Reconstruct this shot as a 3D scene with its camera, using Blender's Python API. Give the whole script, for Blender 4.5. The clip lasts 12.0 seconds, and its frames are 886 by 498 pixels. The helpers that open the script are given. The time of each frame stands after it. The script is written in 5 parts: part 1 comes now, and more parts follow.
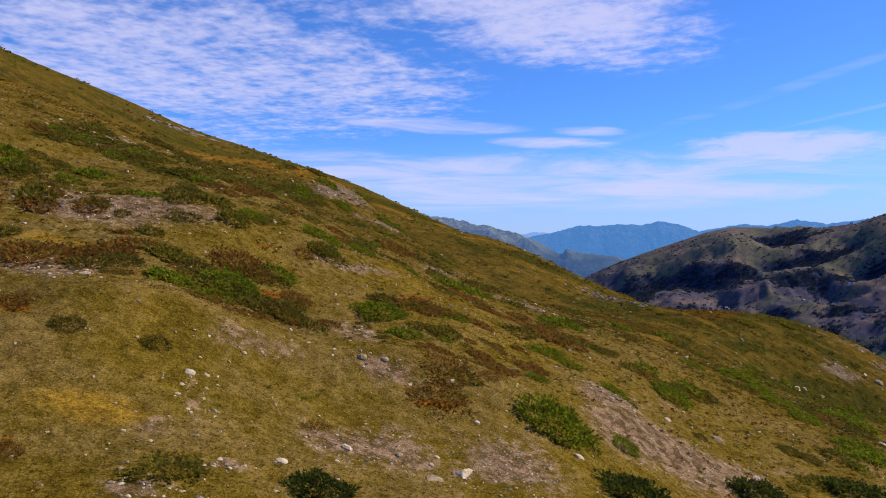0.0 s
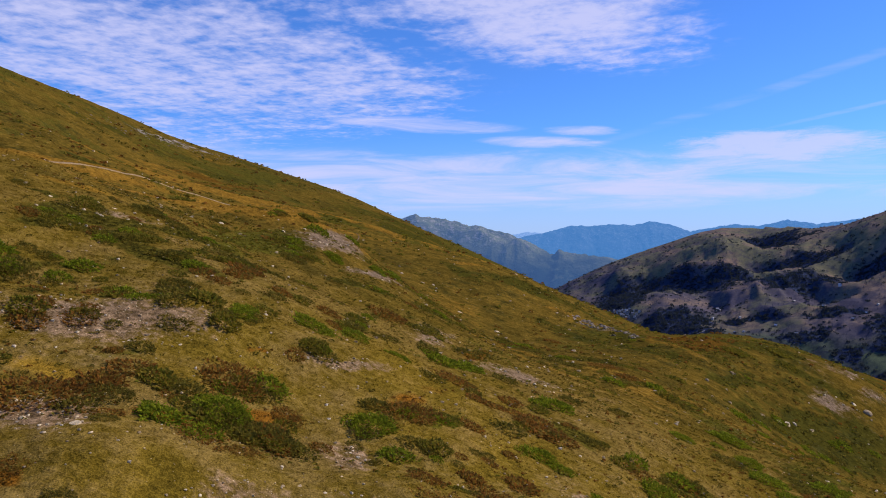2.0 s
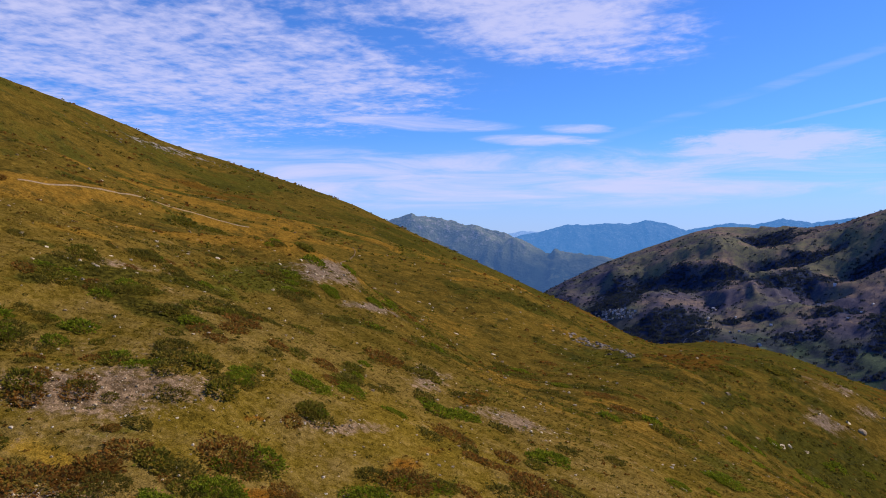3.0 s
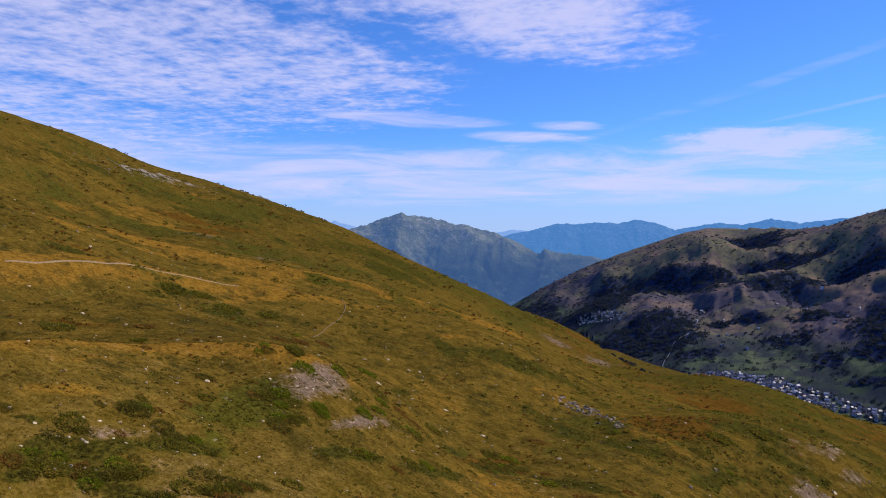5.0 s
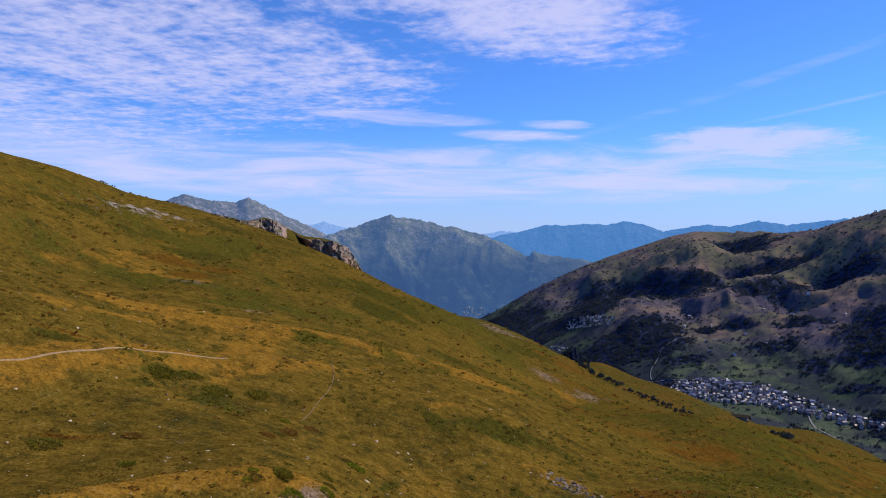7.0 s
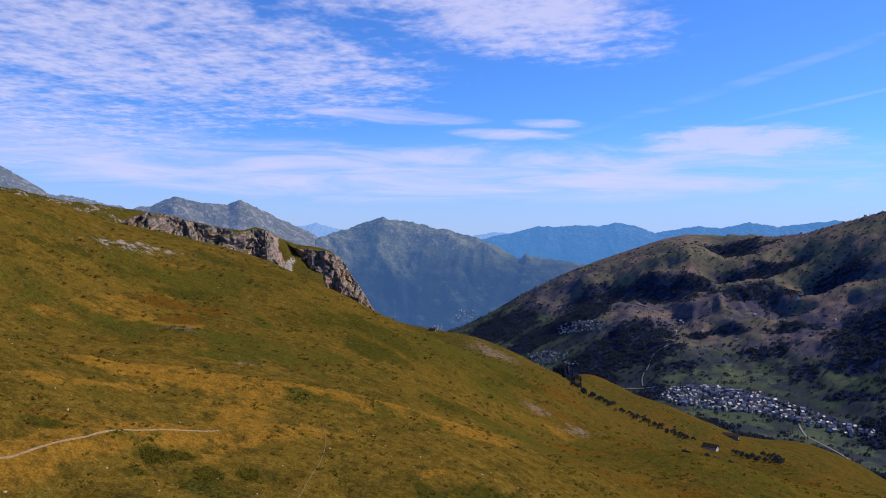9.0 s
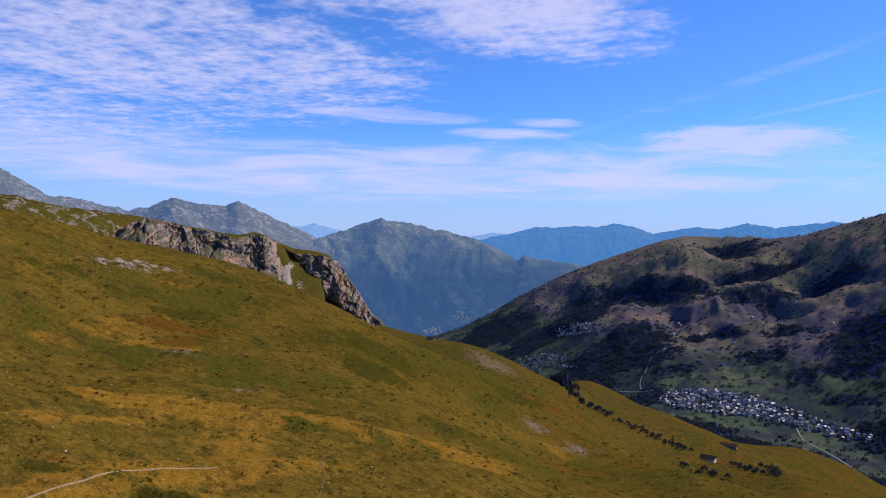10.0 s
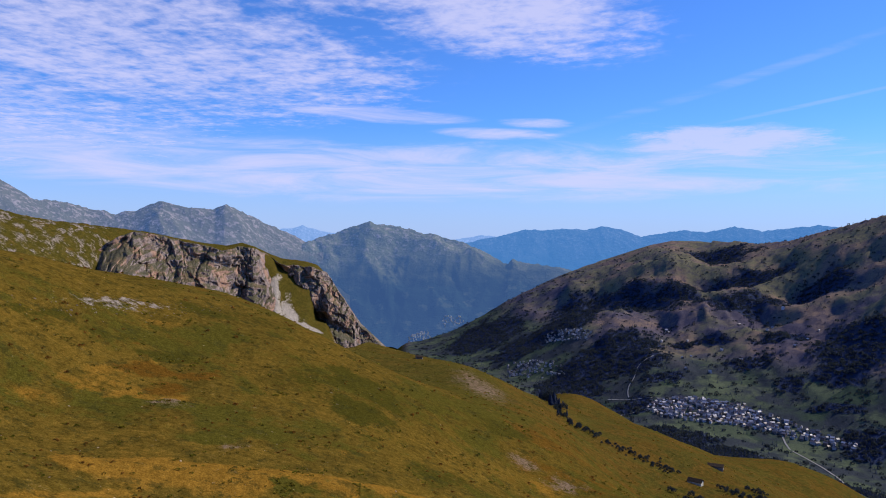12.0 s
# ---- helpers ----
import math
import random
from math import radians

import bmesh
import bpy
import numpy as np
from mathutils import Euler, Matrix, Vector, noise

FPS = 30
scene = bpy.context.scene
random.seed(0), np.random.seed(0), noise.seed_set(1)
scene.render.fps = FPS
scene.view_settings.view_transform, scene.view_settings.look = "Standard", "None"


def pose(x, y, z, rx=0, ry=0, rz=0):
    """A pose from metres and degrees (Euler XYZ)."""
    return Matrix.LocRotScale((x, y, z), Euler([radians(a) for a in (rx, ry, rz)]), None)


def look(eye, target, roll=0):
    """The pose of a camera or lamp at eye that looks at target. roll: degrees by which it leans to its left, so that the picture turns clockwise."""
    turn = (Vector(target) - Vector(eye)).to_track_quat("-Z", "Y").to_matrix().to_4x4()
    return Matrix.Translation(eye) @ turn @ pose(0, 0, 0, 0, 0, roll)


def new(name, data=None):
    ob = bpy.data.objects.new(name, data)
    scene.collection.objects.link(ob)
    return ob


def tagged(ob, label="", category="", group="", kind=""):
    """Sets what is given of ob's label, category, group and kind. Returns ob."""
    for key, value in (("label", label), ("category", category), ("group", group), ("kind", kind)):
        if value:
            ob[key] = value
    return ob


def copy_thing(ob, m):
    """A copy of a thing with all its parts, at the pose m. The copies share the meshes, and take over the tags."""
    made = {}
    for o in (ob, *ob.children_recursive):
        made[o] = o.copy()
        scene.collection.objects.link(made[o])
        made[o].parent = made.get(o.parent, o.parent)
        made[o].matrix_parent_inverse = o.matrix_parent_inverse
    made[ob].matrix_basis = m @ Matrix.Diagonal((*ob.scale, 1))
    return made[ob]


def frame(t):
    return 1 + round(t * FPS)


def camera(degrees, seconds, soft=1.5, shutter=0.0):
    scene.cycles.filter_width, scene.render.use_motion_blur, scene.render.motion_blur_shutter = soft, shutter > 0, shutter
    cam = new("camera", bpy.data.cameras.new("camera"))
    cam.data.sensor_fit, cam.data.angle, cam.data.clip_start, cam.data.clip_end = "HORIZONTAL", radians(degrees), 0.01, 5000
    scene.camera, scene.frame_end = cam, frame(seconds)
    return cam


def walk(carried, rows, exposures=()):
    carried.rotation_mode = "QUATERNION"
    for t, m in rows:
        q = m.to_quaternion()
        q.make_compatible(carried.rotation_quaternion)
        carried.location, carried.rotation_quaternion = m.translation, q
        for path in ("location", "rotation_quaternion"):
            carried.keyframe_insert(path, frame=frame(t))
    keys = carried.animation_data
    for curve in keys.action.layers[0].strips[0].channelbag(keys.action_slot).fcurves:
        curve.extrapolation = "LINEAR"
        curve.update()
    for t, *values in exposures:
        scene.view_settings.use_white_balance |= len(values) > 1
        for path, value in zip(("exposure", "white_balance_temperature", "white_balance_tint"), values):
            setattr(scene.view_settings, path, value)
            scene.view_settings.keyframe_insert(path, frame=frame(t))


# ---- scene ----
from mathutils.bvhtree import BVHTree

cam = camera(60.0, 12.0, soft=1.0)
# seconds, x, y, z, yaw, pitch, roll: a drone that climbs 80 m straight up beside a hillside
ROWS = [
    (0.0, 0.00, 0.00, 0.00, -0.01, 0.00, -0.15),
    (0.5, -0.02, -0.03, 1.49, -0.16, 0.01, -0.14),
    (1.0, 0.02, -0.06, 2.96, -0.29, -0.00, -0.13),
    (1.5, 0.03, -0.06, 4.42, -0.45, -0.03, -0.13),
    (2.0, 0.04, -0.10, 5.90, -0.60, -0.06, -0.10),
    (2.5, 0.01, -0.14, 7.73, -0.72, -0.13, -0.12),
    (3.0, -0.00, -0.18, 9.86, -0.89, -0.19, -0.08),
    (5.0, -0.09, -0.18, 23.55, -1.64, -0.46, -0.29),
    (5.5, -0.10, -0.18, 27.62, -1.83, -0.52, -0.29),
    (6.0, -0.09, -0.25, 31.68, -1.96, -0.55, -0.39),
    (6.5, -0.08, -0.34, 35.66, -2.16, -0.54, -0.40),
    (7.0, -0.12, -0.41, 39.57, -2.45, -0.57, -0.38),
    (9.0, -0.16, -0.25, 55.40, -3.03, -0.67, -0.42),
    (9.5, -0.24, -0.22, 59.34, -3.08, -0.66, -0.43),
    (10.0, -0.27, -0.18, 63.47, -3.16, -0.72, -0.48),
    (10.5, -0.34, -0.13, 67.50, -3.40, -0.74, -0.54),
    (11.0, -0.29, -0.08, 71.73, -3.57, -0.73, -0.54),
    (11.5, -0.36, -0.03, 75.54, -3.80, -0.73, -0.52),
    (12.0, -0.40, 0.06, 80.00, -4.00, -0.73, -0.57),
]
walk(cam, [(t, pose(x, y, z, 90 + pitch, roll, yaw)) for t, x, y, z, yaw, pitch, roll in ROWS])

# ---- sky, sun ----
SUN = Vector((0.74, 0.20, 0.64)).normalized()
sun_lamp = new("sun", bpy.data.lights.new("sun", "SUN"))
sun_lamp.data.energy, sun_lamp.data.angle, sun_lamp.data.color = 4.1, radians(0.6), (1.0, 0.90, 0.75)
sun_lamp.matrix_world = look(SUN * 300, (0, 0, 0))
scene.view_settings.exposure = 0.0


class Graph:
    """Helpers for building a node tree."""

    def __init__(self, tree):
        self.tree = tree
        tree.nodes.clear()

    def node(self, kind, ins=(), **props):
        n = self.tree.nodes.new("ShaderNode" + kind)
        for key, value in props.items():
            setattr(n, key, value)
        for key, value in dict(ins).items():
            self.put(n.inputs[key], value)
        return n

    def put(self, socket, value):
        if isinstance(value, bpy.types.NodeSocket):
            self.tree.links.new(value, socket)
        elif isinstance(value, (tuple, list)) and len(value) == 3 and socket.type == "RGBA":
            socket.default_value = (*value, 1)
        else:
            socket.default_value = value

    def math(self, op, a, b=0.0, c=0.0, clamp=False):
        n = self.node("Math", operation=op, use_clamp=clamp)
        for s, v in zip(n.inputs, (a, b, c)):
            self.put(s, v)
        return n.outputs[0]

    def ramp(self, v, lo, hi, to_lo=0.0, to_hi=1.0):
        n = self.node("MapRange", {"Value": v, "From Min": lo, "From Max": hi, "To Min": to_lo, "To Max": to_hi},
                      interpolation_type="SMOOTHSTEP")
        return n.outputs[0]

    def mix(self, f, a, b, blend="MIX"):
        n = self.node("Mix", data_type="RGBA", blend_type=blend)
        for i, v in ((0, f), (6, a), (7, b)):
            self.put(n.inputs[i], v)
        return n.outputs[2]

    def noise(self, vec, scale, detail=4, rough=0.55, distort=0.0):
        return self.node("TexNoise", {"Vector": vec, "Scale": scale, "Detail": detail, "Roughness": rough,
                                      "Distortion": distort}).outputs[0]


world = bpy.data.worlds.new("sky")
scene.world, world.use_nodes = world, True
g = Graph(world.node_tree)
sky = g.node("TexSky", sky_type="NISHITA", sun_disc=False, sun_elevation=math.asin(SUN.z),
             sun_rotation=math.atan2(SUN.x, SUN.y), altitude=2000, air_density=1.0, dust_density=0.6, ozone_density=2.0)
way = g.node("TexCoord").outputs["Generated"]
split = g.node("SeparateXYZ", {0: way})
dx, dy, dz = split.outputs
# cloud decks on a plane overhead: thin altocumulus ripples, haze streaks low down
up = g.math("MAXIMUM", dz, 0.012)
deck = g.node("CombineXYZ", {0: g.math("DIVIDE", dx, up), 1: g.math("DIVIDE", dy, up), 2: 0.0}).outputs[0]
bearing = g.math("ARCTAN2", dx, dy)
height = g.math("ARCSINE", dz)


def veil(b, h, wide, high, lean=0.0):
    """A soft oval of cloud cover round a bearing and a height, in degrees."""
    u = g.math("SUBTRACT", bearing, radians(b))
    v = g.math("SUBTRACT", g.math("SUBTRACT", height, radians(h)), g.math("MULTIPLY", u, lean))
    d = g.math("ADD", g.math("POWER", g.math("ABSOLUTE", g.math("DIVIDE", u, radians(wide))), 2.0),
               g.math("POWER", g.math("ABSOLUTE", g.math("DIVIDE", v, radians(high))), 2.0))
    return g.ramp(d, 1.0, 0.0)


ripple = g.node("Mapping", {"Vector": deck, "Scale": (1.0, 0.85, 1.0), "Rotation": (0, 0, radians(22))}).outputs[0]
puffs = g.noise(ripple, 3.4, 3, 0.55, 0.4)
fleece = g.noise(ripple, 13.0, 4, 0.62, 0.2)
waves = g.node("TexWave", {"Vector": ripple, "Scale": 1.5, "Distortion": 7.0, "Detail": 3.0, "Detail Scale": 1.6}, bands_direction="Y").outputs[1]
broad = g.noise(deck, 0.8, 4, 0.55)
flat = g.node("CombineXYZ", {0: g.math("MULTIPLY", bearing, 5.0), 1: g.math("MULTIPLY", height, 42.0), 2: 0.0}).outputs[0]
streak = g.noise(flat, 1.0, 7, 0.66, 0.7)
cover = 0.0
for b, h, wide, high, lean, much in ((-17, 12.8, 25, 6.0, -0.05, 0.74), (7, 17.0, 16, 4.6, -0.16, 0.95), (-30, 8.5, 24, 5.5, -0.06, 0.66), (-12, 17, 14, 3, -0.1, 0.42)):
    patch = g.math("MULTIPLY", veil(b, h, wide, high, lean), much)
    cover = g.math("MAXIMUM", cover, patch)
mass = g.math("MULTIPLY", g.math("SUBTRACT", puffs, 0.5), 1.5)
for layer, weight in ((fleece, 1.25), (waves, 0.10), (broad, 0.8)):
    mass = g.math("ADD", mass, g.math("MULTIPLY", g.math("SUBTRACT", layer, 0.5), weight))
wisps = g.math("MULTIPLY", g.ramp(g.math("ADD", mass, g.math("MULTIPLY", cover, 0.95)), 0.06, 1.16), g.ramp(cover, 0.0, 0.35))
low = 0.0
for b, h, wide, high, lean, much in ((-1, 9.1, 10, 0.8, -0.05, 0.62), (8, 7.8, 7, 0.6, -0.03, 0.62), (11, 8.6, 4, 0.5, -0.03, 0.7),
                                     (3, 5.0, 46, 3.0, 0.0, 0.72), (-22, 6.0, 22, 3.0, -0.06, 0.7)):
    low = g.math("MAXIMUM", low, g.math("MULTIPLY", veil(b, h, wide, high, lean), much))
lows = g.math("MULTIPLY", g.ramp(g.math("ADD", g.math("MULTIPLY", streak, 1.25), g.math("MULTIPLY", low, 0.5)), 0.68, 1.2), g.ramp(low, 0.0, 0.45))
torn = g.noise(g.node("CombineXYZ", {0: g.math("MULTIPLY", bearing, 11.0), 1: g.math("MULTIPLY", height, 60.0), 2: 3.0}).outputs[0], 1.0, 6, 0.7, 0.4)
bar = g.math("ADD", veil(24.0, 7.0, 9.0, 1.35, -0.02), g.math("MULTIPLY", g.math("SUBTRACT", torn, 0.5), 2.6))
lows = g.math("MAXIMUM", lows, g.math("MULTIPLY", g.ramp(bar, 0.1, 0.95), g.ramp(veil(24.0, 7.0, 10.5, 1.9, -0.02), 0.0, 0.5, 0.0, 0.9)))
trail = g.math("MULTIPLY", g.math("MAXIMUM", g.math("MULTIPLY", veil(23.8, 10.8, 16, 0.45, 0.27), 0.22), g.math("MULTIPLY", veil(29.2, 9.2, 8, 0.18, 0.17), 0.26)), g.ramp(streak, 0.3, 0.65))
cloud = g.math("MINIMUM", g.math("ADD", g.math("MAXIMUM", wisps, lows), trail), 1.0)
blue = g.mix(1.0, sky.outputs[0], (0.52, 0.98, 1.8), "MULTIPLY")
haze = g.ramp(height, radians(9), radians(-1))
blue = g.mix(g.math("MULTIPLY", haze, 0.92), blue, (4.2, 5.5, 9.0))
SKY_STRENGTH = 0.10
seen = g.mix(g.math("MULTIPLY", cloud, 0.78), blue, (6.8, 6.8, 9.8))
back = g.node("Background", {"Color": seen, "Strength": SKY_STRENGTH})
g.put(g.node("OutputWorld").inputs[0], back.outputs[0])


# ---- numbers for the relief ----
def lattice(ix, iy, seed):
    h = (ix.astype(np.int64) * 374761393 + iy.astype(np.int64) * 668265263 + seed * 974634777) & 0xFFFFFFFF
    h = ((h ^ (h >> 13)) * 1274126177) & 0xFFFFFFFF
    h = ((h ^ (h >> 15)) * 2246822519) & 0xFFFFFFFF
    return ((h ^ (h >> 16)) & 0xFFFFFF) * (2 * math.pi / 0xFFFFFF)


def slope_noise(x, y, seed):
    """Gradient noise, about -1 to 1."""
    ix, iy = np.floor(x), np.floor(y)
    fx, fy = x - ix, y - iy
    ux, uy = fx * fx * fx * (fx * (fx * 6 - 15) + 10), fy * fy * fy * (fy * (fy * 6 - 15) + 10)

    def corner(dx, dy):
        t = lattice(ix + dx, iy + dy, seed)
        return np.cos(t) * (fx - dx) + np.sin(t) * (fy - dy)

    low = corner(0, 0) * (1 - ux) + corner(1, 0) * ux
    top = corner(0, 1) * (1 - ux) + corner(1, 1) * ux
    return (low * (1 - uy) + top * uy) * 1.5


def fbm(x, y, size, octaves=4, seed=0, gain=0.5, ridged=False):
    """Noise of about -1 to 1 with features of that size in metres."""
    total, amp, norm = 0.0, 1.0, 0.0
    for k in range(octaves):
        c, d = math.cos(0.6 + 1.1 * k), math.sin(0.6 + 1.1 * k)
        n = slope_noise((c * x - d * y) / size + 17.3 * k, (d * x + c * y) / size - 9.1 * k, seed + k)
        total, norm = total + amp * ((1 - 2 * np.abs(n)) if ridged else n), norm + amp
        amp, size = amp * gain, size / 2.03
    return total / norm


def ease(v, lo, hi):
    t = np.clip((v - lo) / (hi - lo), 0, 1)
    return t * t * (3 - 2 * t)


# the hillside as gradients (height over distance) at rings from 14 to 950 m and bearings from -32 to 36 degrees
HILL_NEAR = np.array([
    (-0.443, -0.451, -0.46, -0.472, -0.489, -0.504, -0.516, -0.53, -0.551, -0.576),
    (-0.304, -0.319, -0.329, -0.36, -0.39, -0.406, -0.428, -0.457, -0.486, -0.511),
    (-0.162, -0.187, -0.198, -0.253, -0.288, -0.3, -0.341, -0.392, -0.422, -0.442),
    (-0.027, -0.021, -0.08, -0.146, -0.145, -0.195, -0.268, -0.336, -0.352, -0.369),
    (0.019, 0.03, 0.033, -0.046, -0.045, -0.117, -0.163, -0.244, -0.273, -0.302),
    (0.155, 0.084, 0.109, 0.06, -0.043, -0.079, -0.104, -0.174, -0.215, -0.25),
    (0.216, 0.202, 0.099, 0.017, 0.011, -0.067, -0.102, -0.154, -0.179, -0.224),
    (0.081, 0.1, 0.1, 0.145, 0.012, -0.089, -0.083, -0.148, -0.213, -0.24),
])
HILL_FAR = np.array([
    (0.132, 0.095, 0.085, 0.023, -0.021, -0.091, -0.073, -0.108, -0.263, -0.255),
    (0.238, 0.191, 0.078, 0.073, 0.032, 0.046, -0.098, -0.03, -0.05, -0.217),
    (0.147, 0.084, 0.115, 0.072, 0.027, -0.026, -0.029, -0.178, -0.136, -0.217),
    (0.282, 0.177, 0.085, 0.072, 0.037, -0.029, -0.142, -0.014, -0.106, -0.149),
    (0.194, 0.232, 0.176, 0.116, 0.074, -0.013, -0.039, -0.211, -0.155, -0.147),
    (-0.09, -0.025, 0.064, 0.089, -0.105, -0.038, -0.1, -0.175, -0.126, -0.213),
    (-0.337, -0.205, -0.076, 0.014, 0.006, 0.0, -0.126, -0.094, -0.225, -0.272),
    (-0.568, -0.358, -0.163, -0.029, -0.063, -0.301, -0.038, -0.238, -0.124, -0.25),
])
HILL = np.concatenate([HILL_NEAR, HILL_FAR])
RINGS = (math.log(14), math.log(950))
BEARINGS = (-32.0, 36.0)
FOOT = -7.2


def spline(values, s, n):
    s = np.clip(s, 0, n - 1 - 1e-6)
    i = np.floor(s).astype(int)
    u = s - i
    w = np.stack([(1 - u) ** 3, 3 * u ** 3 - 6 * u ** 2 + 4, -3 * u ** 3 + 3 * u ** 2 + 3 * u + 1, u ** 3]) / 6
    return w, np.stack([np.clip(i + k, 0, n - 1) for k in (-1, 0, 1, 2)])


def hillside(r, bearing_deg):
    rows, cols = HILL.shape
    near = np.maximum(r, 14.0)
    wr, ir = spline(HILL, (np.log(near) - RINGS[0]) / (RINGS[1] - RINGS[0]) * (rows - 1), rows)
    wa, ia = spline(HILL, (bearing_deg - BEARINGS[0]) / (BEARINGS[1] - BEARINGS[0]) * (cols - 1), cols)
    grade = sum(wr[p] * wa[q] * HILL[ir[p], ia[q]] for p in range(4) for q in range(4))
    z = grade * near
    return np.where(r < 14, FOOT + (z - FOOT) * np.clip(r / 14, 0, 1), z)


# bearing, distance and height along the valley floor, the crest across the valley, and the cliff's foot and brow
AXIS = np.array([(-60, 2650, -290), (0, 2600, -285), (3, 2450, -280), (6, 2200, -262), (10, 1830, -246), (14, 1600, -243),
                 (19, 1410, -244), (25, 1370, -252), (31, 1370, -266), (36, 1330, -275), (60, 1300, -280)])
CREST = np.array([(-60, 2760, -300), (0, 2700, -290), (2.4, 2702, -279), (4.7, 2750, -249), (6.8, 2800, -202), (8.9, 2850, -142),
                  (12.2, 2900, -62), (13.9, 2950, -27), (16.3, 3000, 17), (19.1, 3000, 68), (20.6, 3000, 86), (22.5, 3000, 85),
                  (25.2, 2950, 86), (26.2, 2900, 77), (28.4, 2800, 89), (29.7, 2700, 109), (31.7, 2600, 134), (34, 2500, 164), (40, 2400, 200), (60, 2300, 210)])
BROW = np.array([(-60, 900, 112), (-28.5, 900, 109), (-26.1, 900, 105), (-22.8, 920, 93), (-19.3, 950, 88), (-17.5, 975, 85), (-15.7, 990, 79),
                 (-13.7, 1010, 70), (-11.8, 1030, 65), (-10.7, 1045, 70), (-9.9, 1050, 65), (-7.9, 1090, 45), (-6.2, 1110, 40),
                 (-4.6, 1130, 31), (-3.7, 1130, 2), (-2.9, 1130, -22), (-2.0, 1125, -49), (-1.0, 1110, -67), (0.2, 1100, -90)])


# hollows in the far valley side: bearing, distance, half widths in degrees and metres, depth
DENTS = [(23.9, 2771, 2.0, 150, 46), (24.8, 2409, 2.5, 90, 44), (19.7, 2277, 1.7, 150, 52), (16.5, 2398, 1.6, 170, 52), (13.5, 2462, 2.0, 150, 42), (29.5, 2189, 2.0, 90, 36),
         (27.4, 1977, 1.6, 72, 20), (31.2, 1872, 1.6, 80, 26), (22.6, 1980, 1.6, 70, 16), (10.6, 2363, 2.0, 150, 30)]


def along(table, a):
    return np.interp(a, table[:, 0], table[:, 1]), np.interp(a, table[:, 0], table[:, 2])


# low grassy banks: height, half width, and the line they run along
BANKS = [(1.1, 3.2, [(-40, 66), (-37.6, 69.8), (-36.7, 76.4), (-35.5, 82.5), (-29.5, 91.7), (-20, 97.1), (-12, 100)]),
         (1.3, 4.5, [(-66, 121), (-61, 131), (-55.4, 145), (-49, 157), (-38, 169), (-28, 176)]),
         (1.2, 4.0, [(25, 156), (34, 155), (38, 143), (45, 132)]),
         (1.6, 6.0, [(-75, 190), (-45, 205), (-22, 214), (0, 222), (25, 224)]),
         (0.8, 2.6, [(-12, 29), (-7, 30.5), (-2, 32), (3, 33), (8, 36)]),
         (0.7, 2.4, [(-24, 40), (-17, 43.5), (-10, 46), (-3, 50)])]


def bank(x, y):
    out = np.zeros_like(x)
    close = np.hypot(x, y) < 300
    px, py = x[close], y[close]
    wob = fbm(px, py, 14, 3, 611) * 1.6
    for high, half, line in BANKS:
        best = np.full(px.shape, 1e9)
        for (x0, y0), (x1, y1) in zip(line, line[1:]):
            t = np.clip(((px - x0) * (x1 - x0) + (py - y0) * (y1 - y0)) / ((x1 - x0) ** 2 + (y1 - y0) ** 2), 0, 1)
            best = np.minimum(best, np.hypot(px - x0 - t * (x1 - x0), py - y0 - t * (y1 - y0)))
        out[close] += high * np.exp(-((best + wob) / half) ** 2)
    return out


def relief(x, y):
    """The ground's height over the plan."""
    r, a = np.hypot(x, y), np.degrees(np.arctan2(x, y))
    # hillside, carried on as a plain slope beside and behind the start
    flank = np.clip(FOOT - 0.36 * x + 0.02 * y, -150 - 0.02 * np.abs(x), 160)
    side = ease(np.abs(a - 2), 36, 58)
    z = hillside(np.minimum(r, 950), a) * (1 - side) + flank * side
    bumps = fbm(x, y, 22, 3, 5) * np.clip(r / 60, 0.25, 1.0) * 0.55 + fbm(x, y, 4.5, 3, 9) * 0.22 + fbm(x, y, 90, 2, 3) * np.clip(r / 400 - 0.25, 0, 1) * 4
    bumps = bumps + fbm(x, y, 1.1, 2, 31) * 0.07
    z = z + bumps * np.clip(r / 25, 0.3, 1) + bank(x, y)
    out, away = z.copy(), r >= 500
    if away.any():
        out[away] = beyond(x[away], y[away], z[away], r[away], a[away])
    return out


